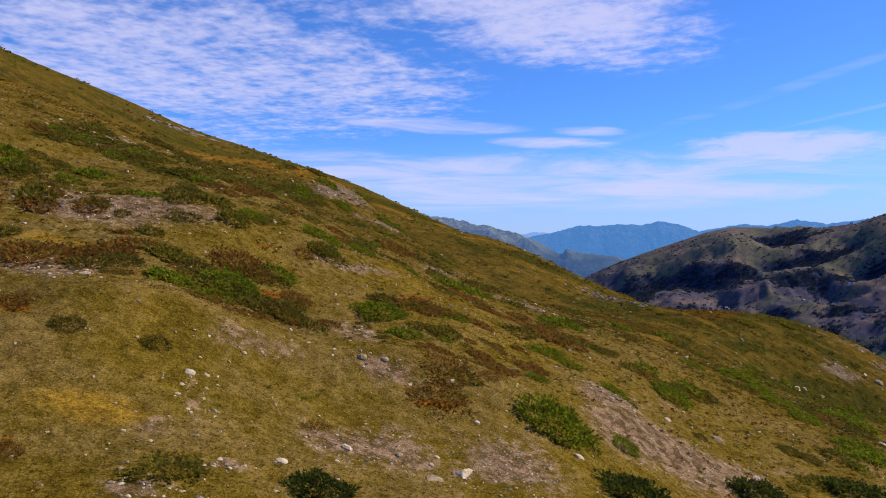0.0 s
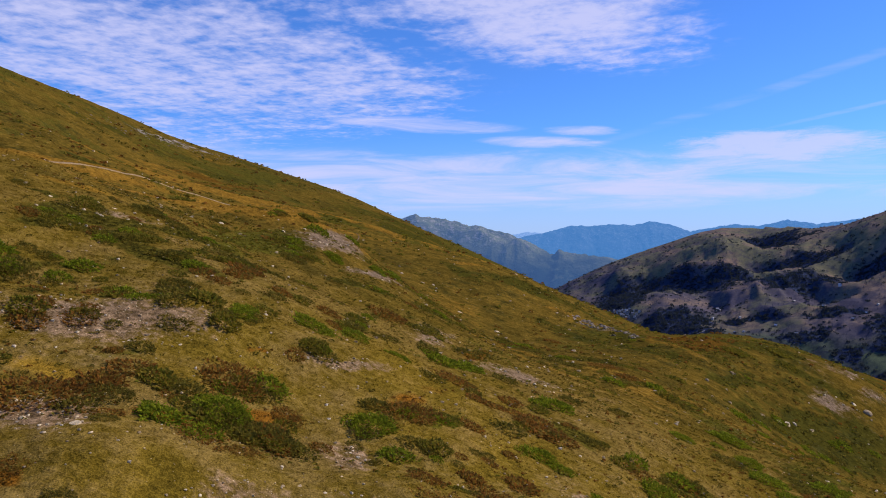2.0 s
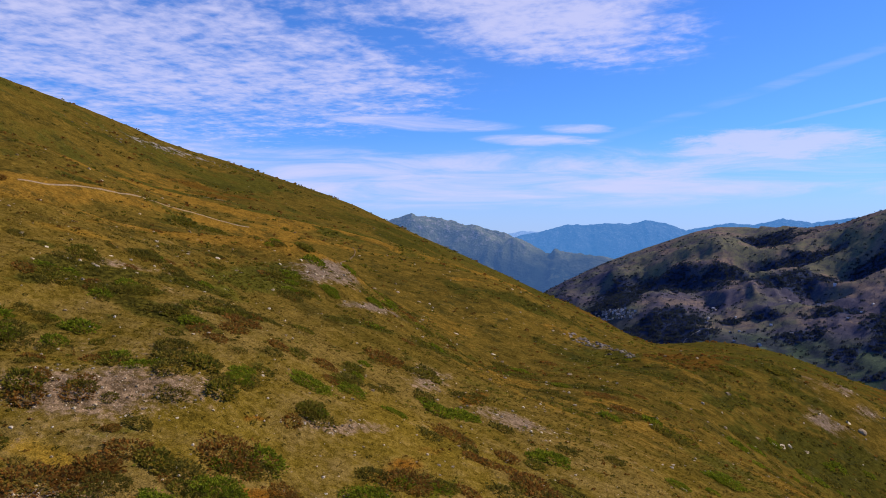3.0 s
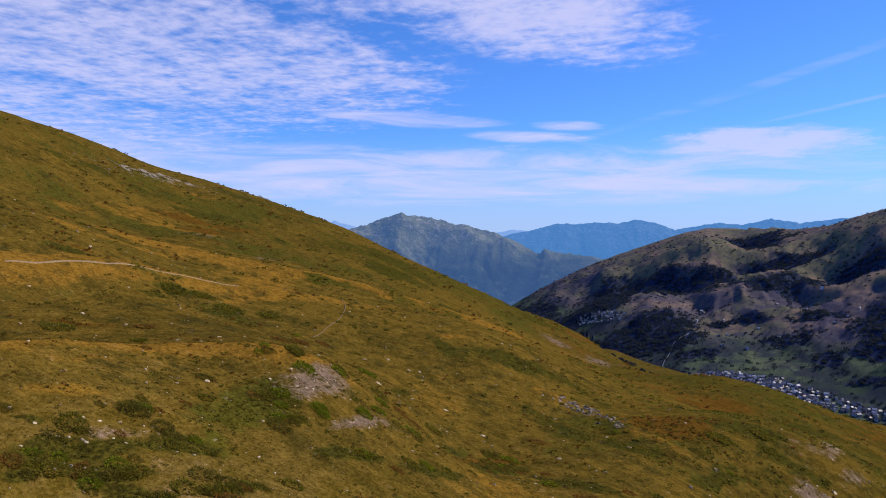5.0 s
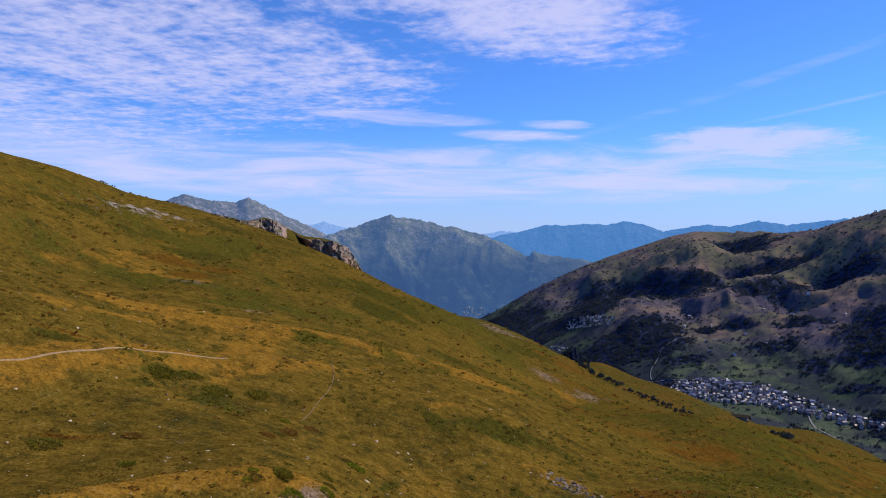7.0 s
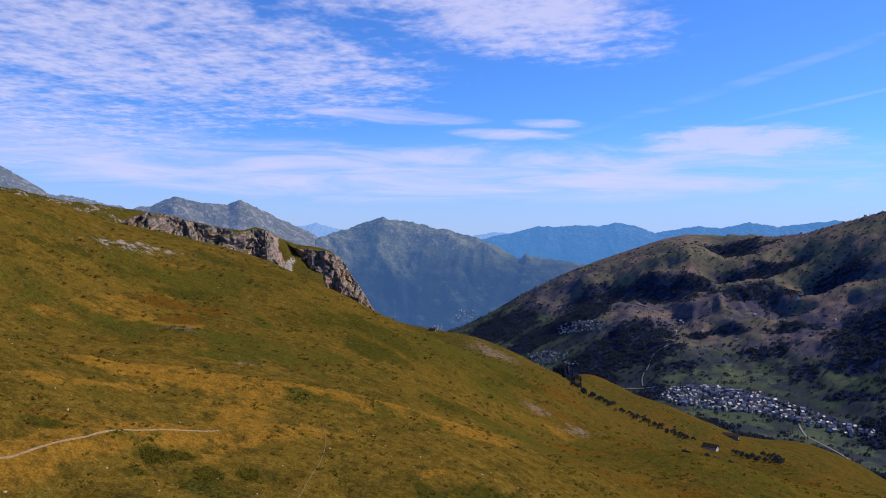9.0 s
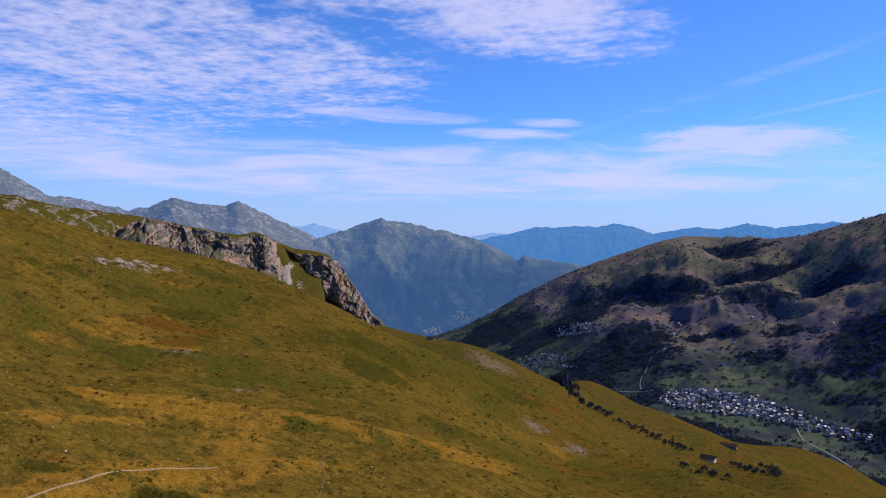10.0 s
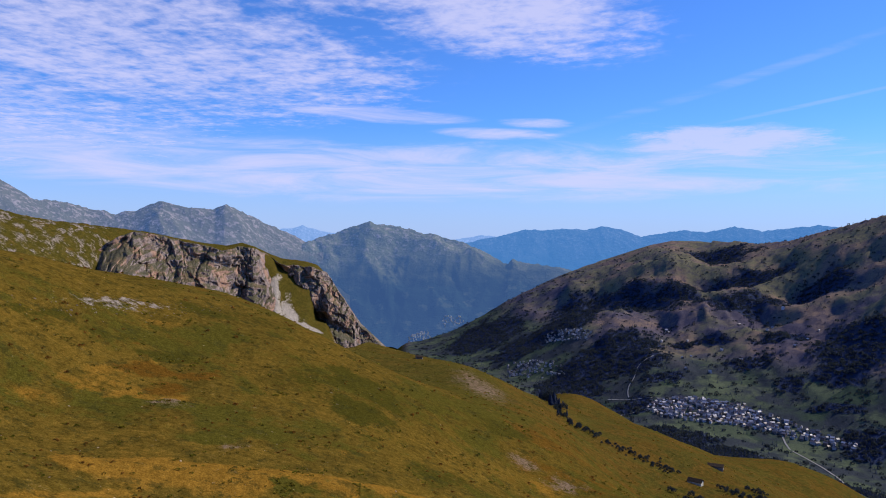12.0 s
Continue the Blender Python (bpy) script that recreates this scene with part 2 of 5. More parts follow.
def beyond(x, y, z, r, a):
    """The ground past 500 m: the spur's end, the valley and its far side, the plateau over the cliff."""
    # right of the spur: down to the valley and up the far side
    ra, za = along(AXIS, a)
    rc, zc = along(CREST, a)
    down = ease(r, 880, ra - 60)
    valley = z * (1 - down) + (za + fbm(x, y, 160, 3, 40) * 5) * down
    t = np.clip((r - ra) / (rc - ra), 0, 1)
    warp = fbm(x, y, 500, 2, 71) * 160
    spur = fbm(np.radians(a) * 2200 + 0.3 * r + warp, r * 0.42 + warp, 400, 5, 52, 0.46, True)
    small = fbm(x, y, 120, 4, 61, 0.55)
    cut, stray = np.zeros_like(x), 0.35 * fbm(x, y, 130, 3, 67)
    for b, d, wb, wd, deep in DENTS:
        u = (a - b + 0.35 * wb + stray) / wb + 0.22 * (r - d) / wd
        cut = cut + deep * np.exp(-u * u - ((r - d + 20) / (wd * 1.25)) ** 2)
    rise = za + (zc - za) * (0.85 * t + 0.15 * t * t) - cut + (spur * 36 + fbm(x + 0.4 * warp, y, 190, 5, 57, 0.56, True) * 25 + small * 5) * np.clip(t * 3 - 0.15, 0, 1) * np.clip((1 - t) * 5, 0, 1) * np.clip((zc - za) / 260, 0.1, 1)
    rise = rise + fbm(x, y, 60, 3, 63) * 1.2 * np.clip(t * 5, 0, 1)
    back = np.maximum(zc - (r - rc) * 0.35, -330)
    far = np.where(r > rc, back, rise)
    valley = np.where(r > ra, far, valley)
    # left of the spur: a hidden hollow, then the plateau over the cliff
    rb, zb = along(BROW, a)
    edge = np.interp(a, [-7, -3, -1, 0.6], [560, 640, 760, 860])
    hollow = ease(r, edge, edge + 200)
    foot = np.maximum(zb - 70, -118 - 60 * ease(a, 0.2, 1.5))
    left = z * (1 - hollow) + foot * hollow
    lead = np.interp(a, [-60, -27, -23.5, -19.5, -17, -10.6, -9.6, -8.2, -5.8, -5.0, 0], [-300, -250, -200, -90, 24, 24, -20, -110, -110, 30, 30])
    step = ease(r, rb + lead, rb + 52)
    plateau = zb + np.clip(r - rb, 0, 400) * 0.012 + fbm(x, y, 50, 4, 81) * 3.0
    plateau = plateau - 16 * ease(a, -5.5, -4.3) - np.clip(r - rb - 160, 0, None) * 0.25
    left = left * (1 - step) + plateau * step + fbm(x, y, 28, 4, 83, 0.55, True) * 3.5 * ease(-a, 15, 20) * ease(r, 640, 760) * ease(r, 1100, 950)
    left = np.maximum(left, -330)
    w = ease(a, -0.3, 1.6)
    out = left * (1 - w) + valley * w
    return out


def ground_z(x, y):
    return float(relief(np.array([float(x)]), np.array([float(y)]))[0])


# ---- materials ----
def material(name):
    m = bpy.data.materials.new(name)
    m.use_nodes = True
    return m, Graph(m.node_tree)


def finish(g, color, rough=0.9, bump=None, strength=0.4, distance=0.1, metallic=0.0, spec=0.25, glow=None):
    ins = {"Base Color": color, "Roughness": rough, "Metallic": metallic, "Specular IOR Level": spec}
    if bump is not None:
        ins["Normal"] = g.node("Bump", {"Height": bump, "Strength": strength, "Distance": distance}).outputs[0]
    shader = g.node("BsdfPrincipled", ins)
    if glow:
        g.put(shader.inputs["Emission Color"], glow[0])
        g.put(shader.inputs["Emission Strength"], glow[1])
    g.put(g.node("OutputMaterial").inputs[0], shader.outputs[0])
    return shader


def ground_material():
    m, g = material("alpine_ground")
    pos = g.node("NewGeometry").outputs["Position"]
    a = g.node("Attribute", attribute_name="cover_a")
    b = g.node("Attribute", attribute_name="cover_b")
    sa, sb = g.node("SeparateColor", {0: a.outputs["Color"]}), g.node("SeparateColor", {0: b.outputs["Color"]})
    gold, green, bare = sa.outputs
    heath = a.outputs["Alpha"]
    rock, forest, meadow = sb.outputs
    moor = b.outputs["Alpha"]
    dark, scree, _ = g.node("SeparateColor", {0: g.node("Attribute", attribute_name="cover_c").outputs["Color"]}).outputs
    n_far, n_mid, n_fine, n_tiny = g.noise(pos, 0.035, 5, 0.6), g.noise(pos, 0.35, 5, 0.6), g.noise(pos, 2.2, 4, 0.65), g.noise(pos, 13.0, 3, 0.75)
    n_ten = g.noise(pos, 0.11, 5, 0.65)
    mixed = g.math("ADD", g.math("MULTIPLY", n_far, 0.3), g.math("ADD", g.math("MULTIPLY", n_ten, 0.35), g.math("MULTIPLY", n_mid, 0.35)))

    def patch(mask, noise_in, lo=0.44, hi=0.58):
        return g.ramp(g.math("ADD", mask, g.math("SUBTRACT", noise_in, 0.5)), lo, hi)

    sparse = g.ramp(g.node("VectorMath", {0: pos}, operation="LENGTH").outputs["Value"], 32.0, 95.0)
    n_one = g.noise(pos, 0.8, 3, 0.7)
    thin = g.ramp(g.math("ADD", g.math("MULTIPLY", n_ten, 0.45), g.math("ADD", g.math("MULTIPLY", n_mid, 0.3), g.math("MULTIPLY", n_fine, 0.25))), 0.43, 0.57)
    turf = g.mix(g.ramp(mixed, 0.36, 0.62), (0.150, 0.097, 0.011), (0.218, 0.133, 0.015))
    turf = g.mix(g.math("MULTIPLY", thin, 0.6), turf, (0.168, 0.109, 0.038))
    rough_grass = g.mix(g.ramp(mixed, 0.38, 0.6), (0.080, 0.054, 0.009), (0.144, 0.087, 0.013))
    grass = g.mix(sparse, turf, rough_grass)
    grass = g.mix(patch(gold, mixed, 0.42, 0.64), grass, g.mix(sparse, (0.268, 0.152, 0.017), (0.216, 0.111, 0.015)))
    grass = g.mix(patch(green, mixed), grass, g.mix(sparse, (0.110, 0.098, 0.008), (0.074, 0.061, 0.009)))
    grass = g.mix(patch(heath, mixed, 0.45, 0.6), grass, g.mix(sparse, (0.215, 0.088, 0.010), (0.115, 0.055, 0.008)))
    clumps = g.noise(pos, 0.55, 5, 0.78)
    heather_low = g.mix(g.ramp(n_fine, 0.4, 0.62), (0.050, 0.040, 0.007), (0.105, 0.078, 0.010))
    grass = g.mix(patch(dark, g.math("ADD", g.math("MULTIPLY", mixed, 0.4), g.math("MULTIPLY", clumps, 0.6)), 0.42, 0.55), grass, g.mix(sparse, heather_low, (0.056, 0.047, 0.007)))
    speck = g.math("MULTIPLY", g.ramp(clumps, 0.54, 0.64), g.ramp(n_ten, 0.38, 0.56))
    grass = g.mix(g.math("MULTIPLY", speck, g.ramp(sparse, 0.0, 1.0, 0.06, 0.28)), grass, (0.058, 0.046, 0.008))
    remote = g.ramp(g.node("VectorMath", {0: pos}, operation="LENGTH").outputs["Value"], 300.0, 600.0, 0.0, 0.5)
    grass = g.mix(remote, grass, g.mix(g.ramp(mixed, 0.36, 0.64), (0.046, 0.042, 0.010), (0.118, 0.080, 0.018)))
    cushions = g.math("MULTIPLY", g.ramp(g.noise(pos, 0.13, 7, 0.8), 0.53, 0.60), g.ramp(sparse, 0.55, 1.0, 0.0, 0.55))
    grass = g.mix(cushions, grass, (0.034, 0.034, 0.009))
    soil = g.mix(g.ramp(n_fine, 0.35, 0.65), (0.140, 0.084, 0.038), (0.250, 0.156, 0.082))
    grass = g.mix(patch(bare, g.math("MULTIPLY_ADD", g.math("ADD", n_mid, n_fine), 0.85, -0.35), 0.36, 0.68), grass, g.mix(sparse, soil, (0.172, 0.116, 0.074)))
    grit = g.ramp(g.noise(pos, 6.5, 3, 0.7), 0.645, 0.70)
    grass = g.mix(g.math("MULTIPLY", grit, g.ramp(bare, 0.25, 0.55)), grass, (0.48, 0.35, 0.20))
    stone = g.mix(g.ramp(n_mid, 0.35, 0.65), (0.12, 0.098, 0.074), (0.27, 0.22, 0.17))
    grass = g.mix(patch(rock, g.math("ADD", g.math("MULTIPLY", n_mid, 0.6), g.math("MULTIPLY", n_fine, 0.4))), grass, stone)
    pale = g.mix(g.ramp(g.noise(pos, 0.006, 4, 0.6), 0.42, 0.58), (0.196, 0.140, 0.112), (0.146, 0.136, 0.088))
    # moor and scrub lean to violet-blue: haze over the far slope, mixed into their colour
    hazy_heather = g.mix(g.ramp(g.math("ADD", g.noise(pos, 0.02, 6, 0.65), g.math("SUBTRACT", gold, 0.31)), 0.34, 0.66), (0.088, 0.078, 0.106), pale)
    scrub = g.ramp(g.noise(pos, 0.05, 8, 0.74), 0.50, 0.58)
    hazy_heather = g.mix(g.math("MULTIPLY", scrub, 0.5), hazy_heather, (0.044, 0.044, 0.078))
    grass = g.mix(g.math("MULTIPLY", g.ramp(moor, 0.2, 0.7), 0.92), grass, hazy_heather)
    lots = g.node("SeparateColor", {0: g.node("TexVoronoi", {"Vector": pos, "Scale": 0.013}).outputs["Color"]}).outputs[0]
    # meadow and wood base colours are cooled the same way to imitate valley haze
    hazy_field = g.mix(lots, (0.044, 0.064, 0.042), (0.100, 0.118, 0.070))
    hazy_field = g.mix(g.ramp(g.noise(pos, 0.012, 4, 0.6), 0.42, 0.6), hazy_field, (0.040, 0.046, 0.054))
    hazy_field = g.mix(g.math("MULTIPLY", scrub, 0.45), hazy_field, (0.024, 0.032, 0.034))
    grass = g.mix(g.ramp(meadow, 0.2, 0.8), grass, hazy_field)
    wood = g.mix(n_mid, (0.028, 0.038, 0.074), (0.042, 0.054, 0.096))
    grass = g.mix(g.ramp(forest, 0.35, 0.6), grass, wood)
    rubble = g.mix(g.ramp(n_one, 0.35, 0.65), (0.24, 0.205, 0.165), (0.40, 0.345, 0.28))
    grass = g.mix(patch(scree, n_mid, 0.40, 0.60), grass, rubble)
    shade = g.math("ADD", g.math("MULTIPLY", n_tiny, 0.8), g.math("ADD", g.math("MULTIPLY", n_fine, 0.7), g.math("MULTIPLY", n_mid, 0.5)))
    tone = g.ramp(shade, 0.70, 1.30, 0.70, 1.38)
    mottle = g.math("SUBTRACT", g.ramp(n_one, 0.34, 0.66, 0.84, 1.18), 1.0)
    tone = g.math("MULTIPLY", tone, g.math("MULTIPLY_ADD", mottle, sparse, 1.0))
    grain = g.math("MULTIPLY_ADD", g.math("SUBTRACT", g.ramp(n_tiny, 0.36, 0.64, 0.78, 1.22), 1.0), g.ramp(sparse, 0.0, 1.0, 1.0, 0.3), 1.0)
    tone = g.math("MULTIPLY", g.math("MULTIPLY", tone, grain), g.ramp(n_fine, 0.38, 0.62, 0.87, 1.13))
    fleck = g.math("MULTIPLY", g.ramp(g.noise(pos, 0.45, 3, 0.6), 0.72, 0.75), g.math("MULTIPLY", sparse, 0.6))
    grass = g.mix(fleck, grass, (0.40, 0.32, 0.23))
    color = g.mix(1.0, grass, g.node("CombineColor", {0: tone, 1: tone, 2: tone}).outputs[0], "MULTIPLY")
    height_in = g.math("ADD", g.math("MULTIPLY", n_ten, 2.5), g.math("ADD", g.math("MULTIPLY", n_fine, 0.6), g.math("ADD", g.math("MULTIPLY", n_tiny, 0.18), g.math("MULTIPLY", n_mid, 1.4))))
    finish(g, color, 1.0, height_in, 0.5, 0.5, spec=0.0)
    return m


def rock_material(name, dark, light, stain, size=1.0):
    m, g = material(name)
    pos = g.node("NewGeometry").outputs["Position"]
    tall = g.node("Mapping", {"Vector": pos, "Scale": (1, 1, 0.8), "Rotation": (0, radians(28), 0)}).outputs[0]
    n1, n2, n3 = g.noise(tall, 0.12 / size, 5, 0.65), g.noise(tall, 0.9 / size, 5, 0.7), g.noise(pos, 0.045 / size, 3, 0.5)
    crack = g.node("TexVoronoi", {"Vector": tall, "Scale": 0.22 / size}, feature="DISTANCE_TO_EDGE").outputs[0]
    color = g.mix(g.ramp(g.math("ADD", g.math("MULTIPLY", n1, 0.6), g.math("MULTIPLY", n2, 0.4)), 0.42, 0.60), dark, light)
    color = g.mix(g.math("MULTIPLY", g.ramp(n3, 0.48, 0.64), 0.65), color, stain)
    color = g.mix(g.math("MULTIPLY", g.ramp(crack, 0.05, 0.0), 0.35), color, (0.05, 0.045, 0.04))
    up = g.node("SeparateXYZ", {0: g.node("NewGeometry").outputs["Normal"]}).outputs[2]
    moss = g.math("MULTIPLY", g.ramp(g.math("ADD", up, g.math("MULTIPLY", n1, 0.35)), 0.62, 0.86), g.ramp(n2, 0.35, 0.55))
    color = g.mix(moss, color, (0.07, 0.066, 0.022))
    finish(g, color, 0.9, g.math("ADD", g.math("MULTIPLY", n2, 0.7), n1), 0.8, 1.2 * size, spec=0.2)
    return m


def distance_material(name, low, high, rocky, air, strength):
    """Mountains many kilometres off: a backdrop, with the blue light of the air before it added as glow."""
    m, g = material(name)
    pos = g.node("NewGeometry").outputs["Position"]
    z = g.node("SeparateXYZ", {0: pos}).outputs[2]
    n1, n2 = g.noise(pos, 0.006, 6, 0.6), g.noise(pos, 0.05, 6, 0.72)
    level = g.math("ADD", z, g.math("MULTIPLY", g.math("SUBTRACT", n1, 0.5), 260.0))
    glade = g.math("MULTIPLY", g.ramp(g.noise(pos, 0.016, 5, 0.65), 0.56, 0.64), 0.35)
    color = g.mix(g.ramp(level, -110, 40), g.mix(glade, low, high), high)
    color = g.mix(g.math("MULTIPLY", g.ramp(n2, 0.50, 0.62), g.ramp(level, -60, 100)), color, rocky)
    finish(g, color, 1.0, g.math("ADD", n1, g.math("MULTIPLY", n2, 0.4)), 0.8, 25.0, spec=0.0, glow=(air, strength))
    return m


GROUND = ground_material()
CLIFF = rock_material("cliff_rock", (0.115, 0.088, 0.080), (0.40, 0.305, 0.255), (0.46, 0.25, 0.15))
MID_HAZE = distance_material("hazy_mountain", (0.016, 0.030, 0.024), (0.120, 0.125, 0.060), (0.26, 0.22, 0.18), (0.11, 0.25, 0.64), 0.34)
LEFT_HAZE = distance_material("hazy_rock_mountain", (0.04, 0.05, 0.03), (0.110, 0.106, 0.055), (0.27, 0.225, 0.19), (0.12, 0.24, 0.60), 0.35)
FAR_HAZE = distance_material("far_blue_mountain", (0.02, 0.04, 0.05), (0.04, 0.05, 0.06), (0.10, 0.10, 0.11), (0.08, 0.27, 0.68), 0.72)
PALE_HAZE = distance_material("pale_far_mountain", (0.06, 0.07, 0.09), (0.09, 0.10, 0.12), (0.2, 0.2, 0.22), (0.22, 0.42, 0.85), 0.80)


# ---- mesh helpers ----
def grid_mesh(name, verts, rows, cols, closed=False):
    """A mesh over a grid of rows x cols points."""
    idx = np.arange(rows * cols).reshape(rows, cols)
    if closed:
        idx = np.concatenate([idx, idx[:, :1]], 1)
    quads = np.stack([idx[:-1, :-1], idx[:-1, 1:], idx[1:, 1:], idx[1:, :-1]], -1).reshape(-1, 4)
    me = bpy.data.meshes.new(name)
    me.vertices.add(len(verts))
    me.vertices.foreach_set("co", verts.astype(np.float32).ravel())
    me.loops.add(quads.size)
    me.loops.foreach_set("vertex_index", quads.astype(np.int32).ravel())
    me.polygons.add(len(quads))
    me.polygons.foreach_set("loop_start", np.arange(0, quads.size, 4, dtype=np.int32))
    me.polygons.foreach_set("use_smooth", np.ones(len(quads), dtype=bool))
    me.update(calc_edges=True)
    return me


def tri_mesh(name, verts, faces, smooth=False):
    me = bpy.data.meshes.new(name)
    n = faces.shape[1]
    me.vertices.add(len(verts))
    me.vertices.foreach_set("co", np.asarray(verts, dtype=np.float32).ravel())
    me.loops.add(faces.size)
    me.loops.foreach_set("vertex_index", faces.astype(np.int32).ravel())
    me.polygons.add(len(faces))
    me.polygons.foreach_set("loop_start", np.arange(0, faces.size, n, dtype=np.int32))
    me.polygons.foreach_set("use_smooth", np.full(len(faces), smooth, dtype=bool))
    me.update(calc_edges=True)
    return me


# ---- the ground: one sheet out to the horizon ----
fine = np.radians(np.arange(-35, 39.01, 0.14))
rest = np.radians(np.arange(45, 325, 7.0))
bear = np.concatenate([fine, rest])
dist = np.concatenate([[0.004, 0.6, 1.3], np.exp(np.arange(math.log(2.5), math.log(4950), 0.0082)), [4960]])
RR, AA = np.meshgrid(dist, bear, indexing="ij")
GX, GY = (RR * np.sin(AA)).ravel(), (RR * np.cos(AA)).ravel()
GZ = relief(GX, GY)
ground_mesh = grid_mesh("ground", np.stack([GX, GY, GZ], 1), len(dist), len(bear), True)
ground = tagged(new("ground", ground_mesh), "grassy alpine hillside falling to a wooded valley", "ground", kind="structure")
ground_mesh.materials.append(GROUND)


def oval(x, y, cx, cy, lx, ly, turn=0.0):
    c, s = math.cos(radians(turn)), math.sin(radians(turn))
    u, v = ((x - cx) * c + (y - cy) * s) / lx, (-(x - cx) * s + (y - cy) * c) / ly
    return np.clip(1.3 - np.sqrt(u * u + v * v), 0, 1)


# x, y, half length, half width and turn of patches in the turf: stony ground, golden, green, dark heath, russet
BARE_NEAR_SPOTS = [(-17.7, 41.2, 6.9, 2.3, 24), (-15.9, 31.1, 2.6, 2, 0), (-3.8, 36, 1.9, 1.9, 35), (-0.2, 68, 6.9, 2.1, 80), (-7.4, 29.2, 2.8, 1.4, 37), (-2.3, 30.8, 2.3, 1.1, 166),
                   (-7.9, 24.5, 1.8, 0.7, 106), (-8.4, 21.9, 1.1, 0.7, 69), (-7.5, 18.3, 1, 0.9, 36), (-5.8, 20.7, 0.7, 0.5, 59), (-2.6, 24.9, 2.9, 2.1, 34), (2.3, 26.1, 2.8, 2.3, 70),
                   (9.3, 34.4, 4.3, 2.3, 37), (11.8, 34.2, 4.1, 2.2, 31), (8, 36.7, 3.2, 1.5, 74), (-12.7, 93.8, 10.7, 2.4, 77)]
BARE_FAR_SPOTS = [(-12.5, 91.9, 8.3, 2.6, 65), (-25, 60.6, 5.9, 1.4, 50), (-6.9, 88.8, 7.4, 1.2, 65), (32.9, 152.7, 4.9, 2.9, 139), (90.1, 165.5, 22.8, 3.8, 49), (86.9, 150.2, 9.3, 3.3, 44),
                  (72.1, 136.7, 7.2, 2.3, 20), (-12.7, 96, 7.1, 1.8, 65), (-5.7, 46.3, 4, 0.7, 36), (6.2, 63.8, 4.1, 3.8, 8), (64.4, 543.4, 88.5, 15.4, 90), (66.9, 556.3, 58.1, 21.2, 97),
                  (-72, 257.4, 7, 6.1, 23), (77.2, 329.6, 14.1, 6.1, 40), (-46.5, 227.6, 5.3, 3.6, 48), (62.1, 343.4, 11.7, 6.2, 29)]
GOLD_SPOTS = [(-17.1, 35, 3.4, 1.2, 168), (-10.1, 22, 2.6, 1.5, 7), (-93.4, 330, 19.5, 9.1, 57), (-32.6, 75.1, 5.9, 1, 80), (-30.1, 64.9, 5.8, 1.7, 56), (-91.1, 280.4, 43.9, 7.3, 73),
              (-36.2, 173.3, 27.7, 4.6, 88), (-6.6, 199.3, 21.6, 5, 57), (7, 172, 15.1, 2.9, 40), (-78.3, 263, 21.5, 13.7, 23), (-106.8, 228.6, 14.1, 7.1, 67), (-66.7, 170.9, 21.2, 4.2, 60),
              (-4.9, 219.2, 14.3, 3.8, 41), (-20.4, 184.9, 8.7, 4.2, 32), (-90.8, 254.3, 26.1, 5.9, 38), (-9, 258.4, 12.5, 3.7, 29), (65.6, 313.6, 18.1, 8.5, 36)]
LUSH_SPOTS = [(0.5, 42.9, 5.1, 0.9, 66), (-15.5, 38, 4.5, 1.1, 32), (-4.9, 27.5, 2.7, 0.7, 26), (-18.2, 78.8, 11.6, 3.7, 74), (-17.7, 67, 7.7, 2.1, 113), (-15.6, 41, 5.7, 0.9, 30),
              (-18.2, 66, 3.9, 2.5, 114), (-33.9, 142.1, 8, 5, 132), (-57.3, 257.7, 13.2, 8.4, 84), (-26.5, 206.5, 9.7, 2.7, 31), (-55, 231.8, 9.6, 6.6, 20), (-71.5, 255.6, 20.7, 4.7, 16),
              (-28.8, 210.2, 6.1, 2.7, 18), (4.3, 103.8, 11.1, 1.9, 72), (-72.2, 340.8, 16.4, 5.1, 43)]
DARK_NEAR_SPOTS = [(-24.9, 45.5, 2.2, 0.8, 70), (-17.9, 53.4, 6.5, 1.9, 165), (-22.8, 55.9, 5.3, 1.6, 23), (-26.8, 57.3, 5.4, 1.5, 60), (-11, 52.5, 6.5, 1.1, 82), (-6, 56.9, 6.8, 1.1, 85),
                   (7.8, 158.9, 17.3, 2.9, 123), (22.5, 141.4, 13.6, 4.5, 127), (52.6, 117.7, 15.2, 2.5, 39), (28.8, 56, 8.2, 2.3, 77), (49, 128.7, 9.8, 1.6, 41), (-9.7, 38.5, 2.1, 0.6, 54),
                   (-7.9, 35.3, 1.7, 0.5, 56), (0.9, 31.5, 1.1, 0.8, 2), (15.4, 46.9, 2.2, 0.9, 33), (9.3, 49, 2.4, 2, 94)]
DARK_FAR_SPOTS = [(-23.2, 48.6, 4.3, 1.3, 52), (-23.5, 59.3, 9.3, 2, 53), (-3.5, 68.8, 7, 1.2, 60), (-48.5, 136.9, 6.5, 3.1, 58), (-26.7, 55.9, 4.3, 1.4, 48), (-12.4, 305.1, 36.4, 21.8, 124),
                  (19.3, 168.2, 18, 8.6, 30), (-29.5, 59, 1.9, 0.5, 38), (-22.2, 333.3, 48.4, 23.4, 36), (-46.1, 147.6, 8.9, 3.8, 48), (-124.8, 284.3, 28, 5.5, 64), (17.6, 265, 35.2, 14, 52),
                  (-11.3, 320.5, 49.5, 17.2, 38), (-111.9, 290.4, 30.4, 6.4, 45), (-73.6, 377.9, 41.9, 14.7, 34), (-83.3, 301.6, 32.7, 5.8, 44), (53.4, 373.3, 32.8, 11.4, 31), (-63.5, 140.2, 7.3, 2.2, 30)]
